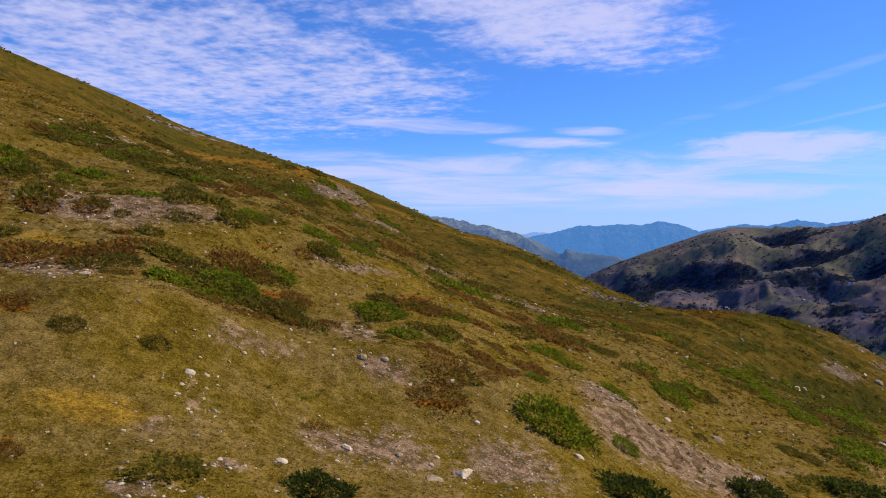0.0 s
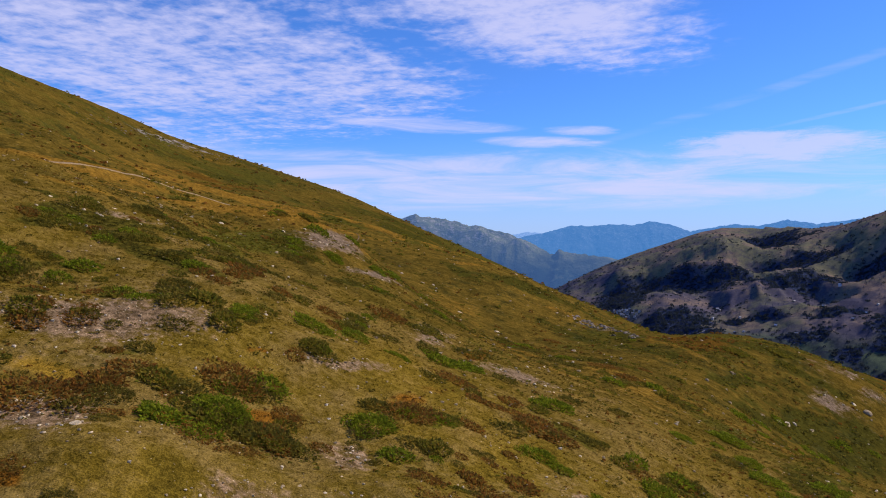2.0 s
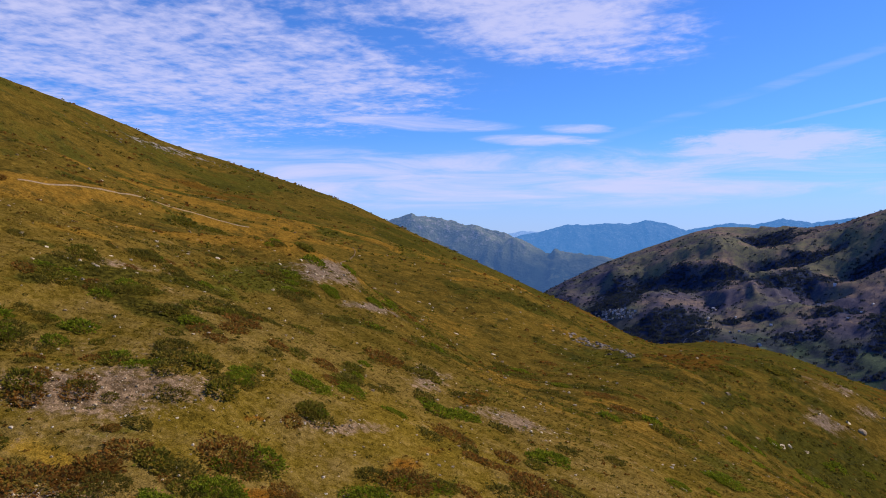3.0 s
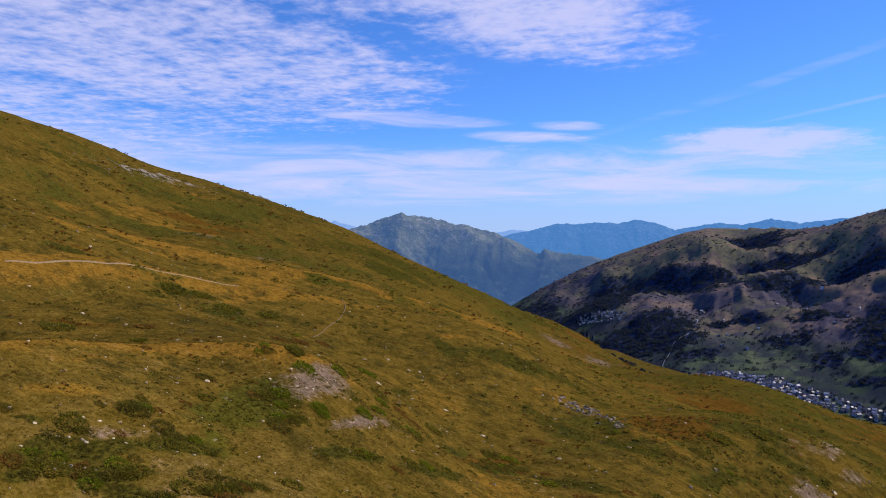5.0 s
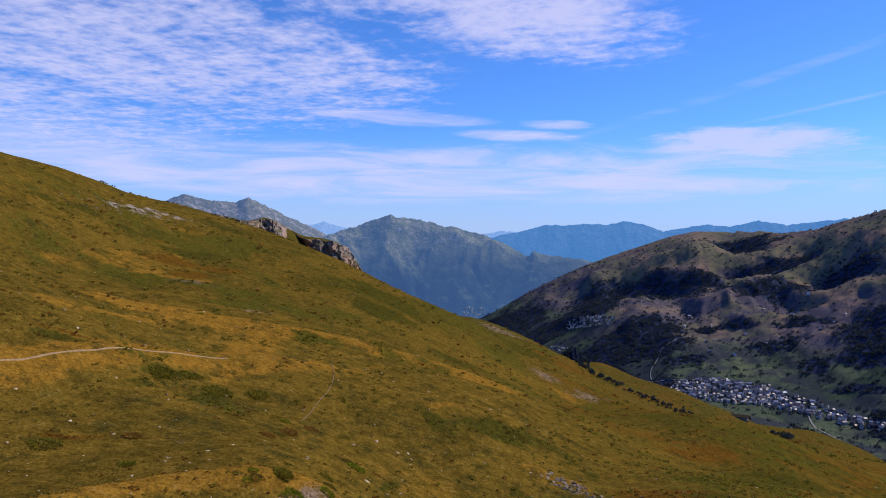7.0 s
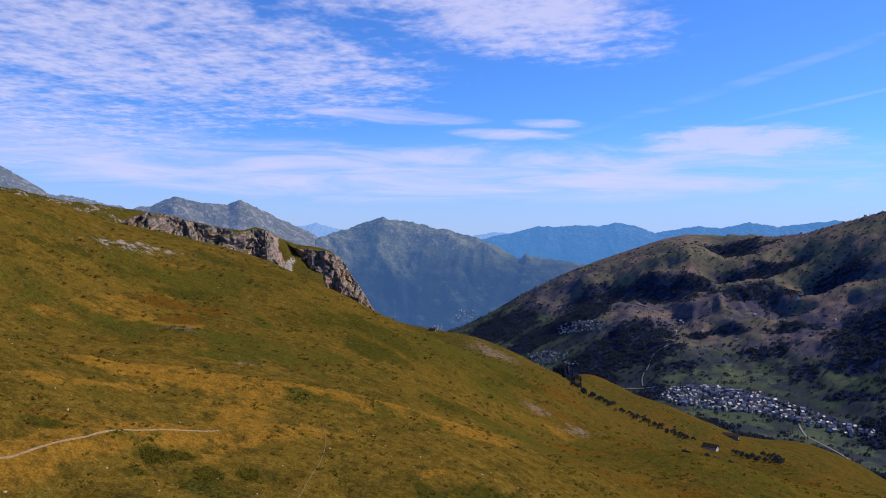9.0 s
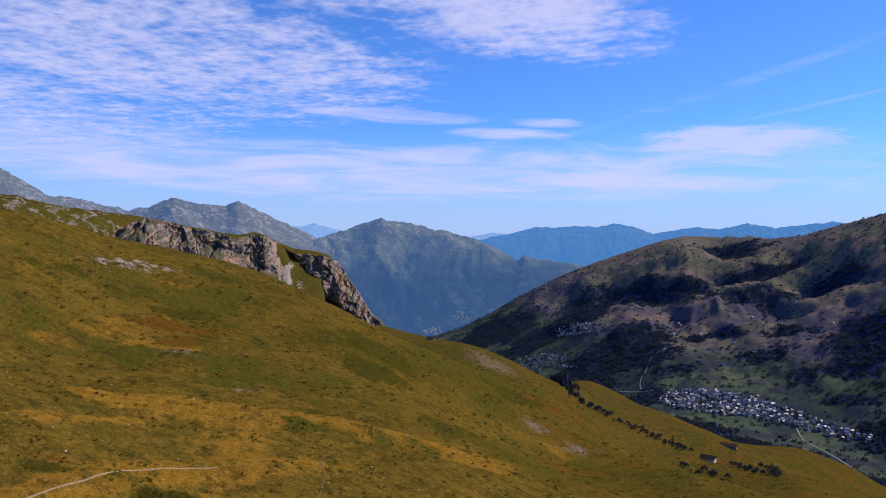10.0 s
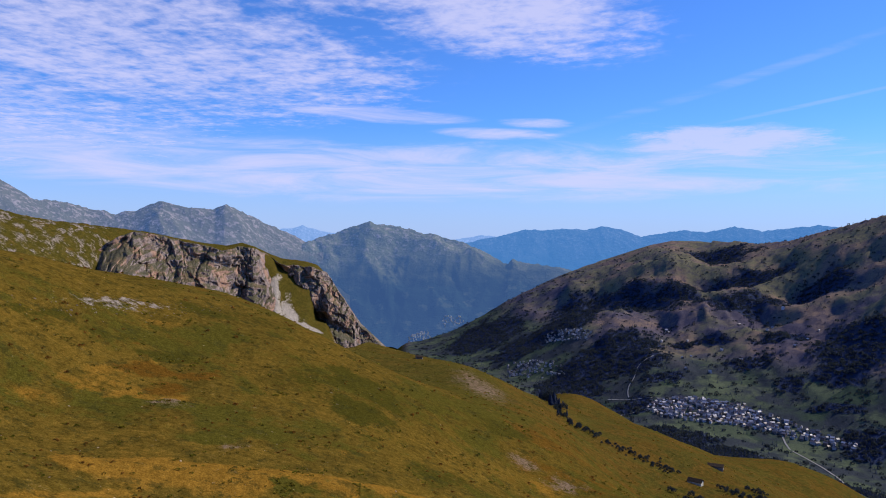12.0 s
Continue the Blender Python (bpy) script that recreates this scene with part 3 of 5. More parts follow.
DARK_MID_SPOTS = [(-26.8, 53.5, 3.5, 1, 57), (-22.6, 56.6, 2.7, 1, 31), (-19.5, 64.2, 2.8, 1.7, 38), (-25, 67.6, 2.8, 1.2, 77), (-14, 60.4, 5.2, 1.1, 64), (-13.4, 81.2, 2.4, 1.3, 19),
                  (-7.2, 78.2, 7.6, 1.9, 41), (1, 85.3, 8.9, 1.5, 56), (10.6, 105.2, 11.8, 3, 51), (19.8, 104.4, 8.4, 3, 164), (39.3, 130.1, 7.4, 2.1, 164), (70.6, 155.9, 6.7, 2.9, 179),
                  (73.1, 144.4, 6.3, 2.1, 3), (52.6, 129, 7.6, 1.3, 27), (-4.2, 125.9, 7.6, 1.3, 75), (-16.5, 84.9, 2.2, 0.8, 48), (-7.1, 46.2, 1.7, 0.3, 47)]
RUSSET_SPOTS = [(-1.3, 45.2, 3.9, 1.4, 61), (-11.2, 33.5, 2.9, 1.2, 35), (-8.5, 36.8, 2.5, 1, 62), (-14.8, 26.5, 0.9, 0.5, 172), (-9.9, 43, 1.2, 0.3, 53), (12.3, 46.8, 2.5, 0.6, 58),
                (-0.4, 29.2, 1.2, 0.4, 27), (-11.1, 19.5, 0.6, 0.3, 123), (3.8, 67.5, 7.4, 1.2, 72), (0.1, 48.5, 4.3, 1.1, 50), (48.8, 147, 10.9, 9.4, 66), (9, 105.3, 17.9, 3.3, 57),
                (89.5, 237.2, 13.7, 4.9, 14), (-77.4, 269.6, 11.1, 6.4, 26), (-63.4, 144.2, 8.8, 1.8, 43), (-47.3, 109.5, 8.1, 1.8, 9), (52.6, 154.3, 11.8, 4.5, 7), (-80.2, 286.5, 23.7, 6, 28)]
# bearing, distance, half widths of woods, of open meadow and of ochre ground across the valley
# high woods and painted shade: several patches also darken the hollows' shaded faces
WOODS_SHADE_HIGH = [(23.9, 2789, 2.0, 110), (25.6, 2396, 2.9, 75), (20.9, 2265, 1.7, 120), (17.6, 2317, 1.6, 150), (14.3, 2415, 2.3, 120), (25.2, 2123, 2.4, 90), (30.2, 2177, 1.8, 60),
              (13.1, 2178, 2.5, 132), (7.3, 2437, 2.6, 170), (10.6, 2138, 2.2, 120), (17.2, 1853, 2.5, 78), (32.5, 1761, 2.5, 104)]
WOODS_LOW = [(14.8, 1786, 2.2, 68), (17.6, 1734, 2.9, 59), (31.9, 1658, 2.0, 60), (23.0, 1854, 2.5, 22), (27.4, 1852, 2.0, 24), (20.4, 1621, 1.2, 26), (28.2, 1620, 1.2, 24), (26.0, 1723, 1.6, 34),
             (20.8, 1340, 2.5, 40), (24.6, 1270, 2.5, 40), (18.4, 1500, 1.4, 40), (13.6, 1659, 2.2, 120), (31.3, 1530, 1.6, 20), (33.3, 1421, 1.4, 60), (29, 1180, 3, 50), (34, 1130, 3, 60)]
OPEN = [(22.5, 1706, 1.8, 72), (25.3, 1596, 2.5, 50), (29.2, 1577, 2.5, 32), (23.0, 1814, 2.9, 26), (26.0, 1864, 1.6, 20), (17.2, 1571, 2.0, 24), (13.1, 1907, 1.0, 24), (27.8, 1698, 1.2, 32),
        (21.9, 1570, 1.6, 28), (26.1, 1430, 2.5, 24), (30.3, 1464, 2.5, 22)]
OCHRE = [(22.3, 1821, 2.9, 30), (26.0, 1871, 1.4, 24), (21.1, 1881, 1.6, 24), (28.4, 2366, 2.5, 57), (15.5, 2562, 1.2, 52), (23.0, 2526, 2.5, 46), (19.1, 2509, 2.5, 50), (27.4, 2182, 1.6, 70), (22.2, 2753, 1.2, 131),
         (30.2, 2017, 2.0, 50), (33, 2350, 2.2, 90)]


def zone(a, r, spots):
    out = np.zeros_like(a)
    u, v = r * np.sin(np.radians(a)), r * np.cos(np.radians(a))
    a, r = a + fbm(u, v, 70, 4, 501, 0.6) * 0.9, r + fbm(u, v, 80, 4, 509, 0.6) * 50
    for b, d, wb, wd in spots:
        out = np.maximum(out, np.clip(1.5 - np.sqrt(((a - b) / wb) ** 2 + ((r - d) / wd) ** 2), 0, 1))
    return out


def covers(x, y, z):
    r, a = np.hypot(x, y), np.degrees(np.arctan2(x, y))

    near, hill = ease(r, 150, 70), r < 720
    stray = np.clip(r / 90, 0.25, 3.0)
    wx = x + (fbm(x, y, 2.6, 3, 521, 0.6) * 1.1 * near + fbm(x, y, 15, 4, 523, 0.6) * 3.2 * (1 - near)) * stray
    wy = y + (fbm(x, y, 2.9, 3, 527, 0.6) * 1.4 * near + fbm(x, y, 17, 4, 529, 0.6) * 4.5 * (1 - near)) * stray

    def spots(*tables):
        out, px, py = np.zeros_like(x), wx[hill], wy[hill]
        best = np.zeros_like(px)
        for table in tables:
            for cx, cy, lx, ly, turn in table:
                best = np.maximum(best, oval(px, py, cx, cy, lx, ly, turn))
        out[hill] = best
        return out

    stony, dim, red = spots(BARE_NEAR_SPOTS, BARE_FAR_SPOTS), spots(DARK_NEAR_SPOTS, DARK_MID_SPOTS, DARK_FAR_SPOTS), spots(RUSSET_SPOTS)
    gold = 0.33 + 0.34 * fbm(x, y, 60, 3, 101) + 0.32 * spots(GOLD_SPOTS) + 0.42 * np.clip(bank(x, y), 0, 1) * ease(r, 55, 70) - 0.16 * ease(r, 170, 420) + 0.16 * fbm(x, y, 17, 3, 103) - 0.15 * dim
    green = 0.30 + 0.34 * fbm(x, y, 55, 3, 111) + 0.16 * fbm(x, y, 11, 3, 113) + 0.10 * ease(r, 380, 560) + 0.10 * ease(x - 0.05 * y, 0, 25) * ease(r, 45, 90) + 0.25 * ease(r, 640, 740) * ease(-a, 4, 12) + 0.30 * spots(LUSH_SPOTS) + 0.13 * ease(r, 110, 300)
    bare = 0.20 + 0.22 * fbm(x, y, 16, 3, 121) * (0.35 + 0.65 * near) + (0.36 + 0.10 * near) * stony + 0.08 * ease(x - 0.1 * y, 0, 8) * ease(r, 70, 40) - 0.12 * dim - 0.12 * red
    heath = 0.25 + 0.28 * fbm(x, y, 9, 3, 131) * (0.3 + 0.7 * near) + 0.36 * red + 0.10 * ease(r, 120, 300) + 0.05 * ease(r, 330, 480) + 0.16 * fbm(x, y, 34, 3, 137) - 0.1 * ease(r, 34, 22) + 0.12 * ease(x - 0.12 * y, 0, 30) * ease(r, 60, 110) + 0.22 * fbm(x, y, 30, 4, 139, 0.6) * ease(r, 250, 450)
    dark = 0.22 + 0.24 * fbm(x, y, 7, 4, 211, 0.6) * near + 0.3 * fbm(x, y, 24, 4, 213, 0.6) + (0.32 + 0.12 * near) * dim - 0.12 * stony - 0.1 * ease(r, 34, 22) + 0.13 * ease(x - 0.14 * y, 0, 14) * ease(r, 36, 60) * ease(r, 330, 220) + 0.10 * ease(x - 0.32 * y, 0, 26) * ease(r, 95, 130) * ease(r, 430, 300)
    rock = 0.66 * oval(x, y, -112, 335, 48, 11, 62) * (0.75 + 0.6 * fbm(x, y, 9, 3, 191))
    rock = rock + ease(-a, 17, 20) * ease(r, 690, 760) * ease(r, 1150, 1000) * (0.41 + 0.6 * fbm(x, y, 13, 4, 193, 0.6))
    rock = rock + 0.62 * ease(a, -5, -3.6) * ease(a, 1.2, 0.2) * ease(r, 985, 1030) * ease(r, 1400, 1250)
    across = ease(r, 985, 1110) * ease(a, 0.2, 2.4)
    wild = fbm(x, y, 210, 4, 141, 0.6)
    lots = fbm(x, y, 60, 4, 145, 0.6)
    wooded = np.maximum(zone(a, r, WOODS_SHADE_HIGH), zone(a, r, WOODS_LOW))
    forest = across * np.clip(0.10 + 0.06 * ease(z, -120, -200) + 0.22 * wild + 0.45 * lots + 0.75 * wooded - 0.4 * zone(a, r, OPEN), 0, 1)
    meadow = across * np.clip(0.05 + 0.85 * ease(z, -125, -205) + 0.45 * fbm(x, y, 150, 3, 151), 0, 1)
    gold = np.where(across > 0.5, 0.26 + 0.3 * fbm(x, y, 130, 3, 161) + 0.2 * ease(z, -130, 30) + 0.3 * zone(a, r, OCHRE), gold)
    heath = np.where(across > 0.5, 0.36 + 0.35 * fbm(x, y, 170, 3, 171) + 0.1 * ease(z, -120, 0), heath)
    bare = np.where(across > 0.5, 0.2 + 0.4 * fbm(x, y, 90, 4, 181), bare)
    scree = zone(a, r, [(-8.3, 1045, 0.35, 40), (-7.4, 1010, 0.6, 50), (-6.4, 985, 0.7, 44), (-5.7, 965, 0.6, 30), (-0.9, 1050, 0.9, 50)]) * ease(r, 760, 850)
    return [np.clip(v, 0, 1) for v in (gold, green, bare, heath, rock, forest, meadow, across, dark, scree)]


cover = covers(GX, GY, GZ)
def lay_covers(me, cover, repeat=1):
    """Writes the covers into three colour layers of a mesh."""
    blank = np.zeros_like(cover[0])
    for name, four in (("cover_a", cover[:4]), ("cover_b", cover[4:8]), ("cover_c", cover[8:] + [blank, blank])):
        layer = me.attributes.new(name, "FLOAT_COLOR", "POINT")
        layer.data.foreach_set("color", np.repeat(np.stack(four, 1), repeat, axis=0).astype(np.float32).ravel())


lay_covers(ground_mesh, cover)


# ---- mountains in the distance ----
def massif(name, crest, reach, base, mat, label, rough=1.0, seed=0, back=300, cols=420, rows=70):
    """A mountain chain: its crest runs through the given places; its near face falls to the base over that reach."""
    crest = np.array(crest, float)
    s = np.linspace(0, 1, cols)
    knots = np.concatenate([[0], np.cumsum(np.hypot(*np.diff(crest[:, :2], axis=0).T))])
    knots /= knots[-1]
    cx, cy, cz = (np.interp(s, knots, crest[:, k]) for k in range(3))
    t = np.concatenate([np.linspace(-back / reach, 0, 8)[:-1], np.linspace(0, 1, rows) ** 1.15])
    S, Tn = np.meshgrid(np.arange(cols), t)
    towards = np.stack([-cx, -cy], 1) / np.hypot(cx, cy)[:, None]
    X, Y = cx[S] + towards[S, 0] * Tn * reach, cy[S] + towards[S, 1] * Tn * reach
    f = np.clip(Tn, 0, 1)
    soft = np.convolve(np.pad(cz, 20, "edge"), np.hanning(41) / np.hanning(41).sum(), "valid")
    blend = ease(f, 0.0, 0.22)
    top = cz[S] * (1 - blend) + soft[S] * blend
    Z = base + (top - base) * (1 - f) ** 1.25
    Z = np.where(Tn < 0, cz[S] + Tn * reach * 0.5, Z)
    env = np.clip(f * 7, 0, 1) * (1 - 0.6 * f)
    w = fbm(X, Y, 400, 2, seed + 7) * 120
    Z = Z + env * rough * (fbm(X + w, Y + w, 420, 4, seed, 0.46, True) * 74 + fbm(X + w, Y, 130, 4, seed + 3, 0.5, True) * 13)
    Z = Z + np.exp(-(Tn / 0.10) ** 2) * rough * fbm(X, Y, 75, 5, seed + 5, 0.62, True) * 13
    ob = tagged(new(name, grid_mesh(name, np.stack([X.ravel(), Y.ravel(), Z.ravel()], 1), len(t), cols)), label, "mountain", kind="structure")
    ob.data.materials.append(mat)
    return ob


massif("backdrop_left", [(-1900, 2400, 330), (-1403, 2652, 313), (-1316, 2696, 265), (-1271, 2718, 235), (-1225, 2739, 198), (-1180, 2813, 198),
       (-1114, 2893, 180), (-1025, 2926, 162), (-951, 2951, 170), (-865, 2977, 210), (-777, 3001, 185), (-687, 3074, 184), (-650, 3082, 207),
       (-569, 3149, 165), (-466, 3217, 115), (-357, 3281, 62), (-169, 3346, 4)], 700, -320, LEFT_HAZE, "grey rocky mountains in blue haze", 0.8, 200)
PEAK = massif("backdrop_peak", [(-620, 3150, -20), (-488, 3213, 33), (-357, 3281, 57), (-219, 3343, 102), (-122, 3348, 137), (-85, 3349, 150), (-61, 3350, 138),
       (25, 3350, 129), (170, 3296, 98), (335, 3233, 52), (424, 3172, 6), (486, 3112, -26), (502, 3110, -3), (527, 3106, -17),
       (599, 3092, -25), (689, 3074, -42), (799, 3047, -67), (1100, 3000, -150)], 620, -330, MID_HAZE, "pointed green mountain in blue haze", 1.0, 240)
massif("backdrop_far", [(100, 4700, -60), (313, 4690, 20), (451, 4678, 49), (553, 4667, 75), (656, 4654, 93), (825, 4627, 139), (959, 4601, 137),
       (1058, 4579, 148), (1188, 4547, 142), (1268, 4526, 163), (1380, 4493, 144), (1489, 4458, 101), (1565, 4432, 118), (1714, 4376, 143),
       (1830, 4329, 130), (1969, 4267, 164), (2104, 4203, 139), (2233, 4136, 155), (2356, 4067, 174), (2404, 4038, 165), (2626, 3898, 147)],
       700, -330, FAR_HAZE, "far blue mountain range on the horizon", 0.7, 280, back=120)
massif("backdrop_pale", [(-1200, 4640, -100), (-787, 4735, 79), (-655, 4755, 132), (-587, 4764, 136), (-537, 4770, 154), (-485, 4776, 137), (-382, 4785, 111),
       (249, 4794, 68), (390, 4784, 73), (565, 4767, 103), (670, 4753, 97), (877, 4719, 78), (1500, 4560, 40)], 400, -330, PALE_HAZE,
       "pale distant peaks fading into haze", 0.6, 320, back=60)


# ---- the cliff ----
def cliff():
    cols, rows = 620, 90
    a = np.linspace(-24.5, -0.6, cols)
    rb, zb = along(BROW, a)
    rb = rb + fbm(a * 17, a * 0, 60, 3, 403, 0.5) * 12 + np.interp(a, [-24.5, -22, -20], [25, 8, 0])
    drop = np.interp(a, [-24.5, -20, -17, -9, -4, -0.6], [70, 72, 80, 90, 80, 40])
    lean = np.interp(a, [-24.5, -21, -18.5, -16.5, -13, -10.5, -7, -5, -3, -0.6], [200, 190, 160, 105, 84, 52, 90, 56, 84, 90])
    v = np.linspace(0, 1.12, rows)
    A, V = np.meshgrid(a, v)
    R0, ZB, D, LN = (np.broadcast_to(q, A.shape) for q in (rb, zb, drop, lean))
    gully = np.exp(-((A + 9.0 - 3.6 * (1 - np.clip(V, 0, 1)) + 0.25 * fbm(A * 17, V * 80, 20, 3, 461)) / (1.15 - 0.35 * np.clip(V, 0, 1))) ** 2)
    along_m = np.radians(A) * R0
    zz = ZB + fbm(along_m, along_m * 0, 34, 4, 417, 0.6) * 5 * ease(V, 0.5, 1) - D * (1 - np.clip(V, 0, 1))
    warp = fbm(along_m, zz, 40, 4, 409, 0.6) * 18
    butt = fbm(along_m + warp + 0.55 * zz, zz * 1.1, 62, 4, 431, 0.5, True) * 24

    def broken(size, seed, tall):
        """Rock split into upright blocks that stand out unevenly, with clefts between."""
        out = np.empty(A.size)
        for i, (u, w) in enumerate(zip(((along_m + warp) / size).ravel(), ((zz + 0.5 * warp) / (size * tall)).ravel())):
            d, p = noise.voronoi((0.96 * u + 0.28 * w, 0.96 * w - 0.28 * u, seed))
            out[i] = (math.sin(p[0][0] * 91.7 + p[0][1] * 57.3) * 0.5) - 0.5 * max(0.0, 0.12 - (d[1] - d[0])) / 0.12
        return out.reshape(A.shape)

    face = broken(24, 3.0, 2.6) * 8.0 + broken(10, 8.0, 2.2) * 4.4 + broken(5, 5.0, 1.4) * 1.8 + fbm(along_m, zz, 7, 4, 451, 0.65) * 1.6
    ledge = fbm(along_m * 0.25, zz + 0.5 * along_m + warp * 0.6, 17, 5, 437, 0.62) * 10
    edge = np.clip((1.12 - V) / 0.12, 0, 1)
    r = R0 - LN * (1 - np.clip(V, 0, 1)) ** 1.3 - (face + butt + ledge) * edge * np.clip(D / 60, 0.15, 1) + np.clip(V - 1, 0, 1) * 260 - 3 + 70 * gully
    zz = zz + np.where(V > 1, -(V - 1) * 10, 0) + fbm(along_m, zz, 14, 4, 441) * 2.2 - 60 * ease(-A, 17.6, 23.5)
    X, Y = r * np.sin(np.radians(A)), r * np.cos(np.radians(A))
    me = grid_mesh("cliff", np.stack([X.ravel(), Y.ravel(), zz.ravel()], 1), rows, cols)
    me.materials.append(CLIFF)
    return tagged(new("cliff", me), "fractured grey and rust-stained limestone cliff below a grassy plateau", "cliff", kind="structure")


cliff()


# ---- builders for things ----
RNG = np.random.default_rng(7)


def scatter_material(name, colours, rough=0.85, fine=6.0, bump=0.3, by_island=True, leafy=False):
    """A surface whose colour runs through the given colours, from piece to piece."""
    m, g = material(name)
    if by_island:
        chance = g.node("NewGeometry").outputs["Random Per Island"]
    else:
        chance = g.node("ObjectInfo").outputs["Random"]
    pos = g.node("NewGeometry").outputs["Position"]
    n1, n2 = g.noise(pos, fine, 4, 0.65), g.noise(pos, fine * 0.12, 3, 0.55)
    pick = g.math("FRACT", g.math("ADD", chance, g.math("MULTIPLY", n2, 0.35)))
    color = colours[0]
    for k, c in enumerate(colours[1:]):
        at = (k + 0.6) / len(colours)
        color = g.mix(g.ramp(pick, at, at + 0.25), color, c)
    tone = g.ramp(n1, 0.3, 0.7, 0.68, 1.3)
    color = g.mix(1.0, color, g.node("CombineColor", {0: tone, 1: tone, 2: tone}).outputs[0], "MULTIPLY")
    shader = finish(g, color, rough, n1, 0.5, bump, spec=0.03 if leafy else 0.12)
    if leafy:
        thin = g.node("BsdfTranslucent", {"Color": color})
        both = g.node("MixShader", {0: 0.45, 1: shader.outputs[0], 2: thin.outputs[0]})
        g.put(g.tree.nodes["Material Output"].inputs[0], both.outputs[0])
    return m


JUNIPER = scatter_material("juniper_needles", [(0.14, 0.155, 0.010), (0.21, 0.235, 0.014), (0.28, 0.30, 0.018)], 0.8, leafy=True)
OLIVE = scatter_material("dark_heath_leaves", [(0.13, 0.105, 0.016), (0.185, 0.145, 0.021), (0.23, 0.17, 0.027)], 0.85, leafy=True)
RUSSET = scatter_material("russet_heath_leaves", [(0.24, 0.105, 0.02), (0.33, 0.14, 0.026), (0.26, 0.17, 0.03)], 0.85, leafy=True)
DEEP = scatter_material("deep_juniper_needles", [(0.045, 0.060, 0.010), (0.075, 0.090, 0.014), (0.115, 0.12, 0.018)], 0.85, leafy=True)
LIME = scatter_material("yellow_green_leaves", [(0.15, 0.14, 0.014), (0.22, 0.18, 0.02), (0.28, 0.20, 0.028)], 0.85, leafy=True)
STONE = scatter_material("pale_limestone", [(0.38, 0.265, 0.145), (0.54, 0.40, 0.235), (0.66, 0.51, 0.32)], 0.9, 7.0, 0.05, False)
WEATHERED = scatter_material("weathered_limestone", [(0.10, 0.078, 0.055), (0.17, 0.13, 0.092), (0.26, 0.20, 0.145)], 0.92, 3.0, 0.1, False)
GRIT = scatter_material("limestone_rubble", [(0.34, 0.235, 0.125), (0.48, 0.355, 0.205), (0.64, 0.50, 0.31)], 0.9, 7.0, 0.05)
# the blue in both tree colours stands in for haze over the valley
HAZY_NEEDLES = scatter_material("conifer_needles", [(0.034, 0.046, 0.088), (0.046, 0.060, 0.108), (0.058, 0.074, 0.116)], 0.9, 0.4, leafy=True)
HAZY_BROADLEAF = scatter_material("hazy_alder_leaves", [(0.030, 0.040, 0.050), (0.046, 0.056, 0.062), (0.062, 0.072, 0.066)], 0.9, 0.4, leafy=True)
BARK = scatter_material("bark", [(0.05, 0.035, 0.024), (0.085, 0.06, 0.042)], 0.95, 4.0)
ROOFS = scatter_material("slate_roof", [(0.15, 0.15, 0.17), (0.28, 0.27, 0.29), (0.50, 0.48, 0.51), (0.20, 0.15, 0.14)], 0.42, 2.0, 0.05, False)
WALLS = scatter_material("chalet_wall", [(0.16, 0.12, 0.10), (0.45, 0.42, 0.44), (0.64, 0.60, 0.63), (0.24, 0.19, 0.17)], 0.85, 1.5, 0.03, False)
TRACK = scatter_material("beaten_earth", [(0.20, 0.125, 0.055), (0.33, 0.22, 0.11)], 0.95, 3.0, 0.05)
DIRT = scatter_material("dark_earth", [(0.13, 0.08, 0.038), (0.20, 0.125, 0.062)], 0.95, 3.0, 0.05)
TARMAC = scatter_material("pale_road", [(0.19, 0.18, 0.175), (0.27, 0.26, 0.245)], 0.8, 1.0, 0.02)


def leaf_dome(name, n, seed, tall, leaf, mat, ragged=0.25):
    """A low bush: leaf sprays over a lumpy dome about 1 m wide."""
    rng = np.random.default_rng(seed)
    ang, up = rng.uniform(0, 2 * math.pi, n), rng.uniform(-0.12, 1, n)
    flat = np.sqrt(np.clip(1 - up * up, 0, 1))
    d = np.stack([np.cos(ang) * flat, np.sin(ang) * flat, up], 1)
    lump = 1 + ragged * (fbm(d[:, 0] + d[:, 2] + seed, d[:, 1] - d[:, 2], 0.55, 3, seed) * 1.3)
    rad = lump * rng.uniform(0.72, 1.02, n)
    p = d * rad[:, None] * np.array([0.5, 0.5, tall])
    out = d * np.array([1, 1, 0.8]) + rng.normal(0, 0.45, (n, 3)) + np.array([0, 0, 0.45])
    out /= np.linalg.norm(out, axis=1)[:, None]
    side = np.cross(out, rng.normal(0, 1, (n, 3)))
    side /= np.linalg.norm(side, axis=1)[:, None] + 1e-6
    size = leaf * rng.uniform(0.6, 1.4, n)[:, None]
    v = np.stack([p - side * size * 0.35, p + out * size * 0.5 - side * size * 0.3, p + out * size * 1.15, p + side * size * 0.4 + out * size * 0.3], 1).reshape(-1, 3)
    me = tri_mesh(name, v, np.arange(n * 4).reshape(-1, 4))
    me.materials.append(mat)
    return me


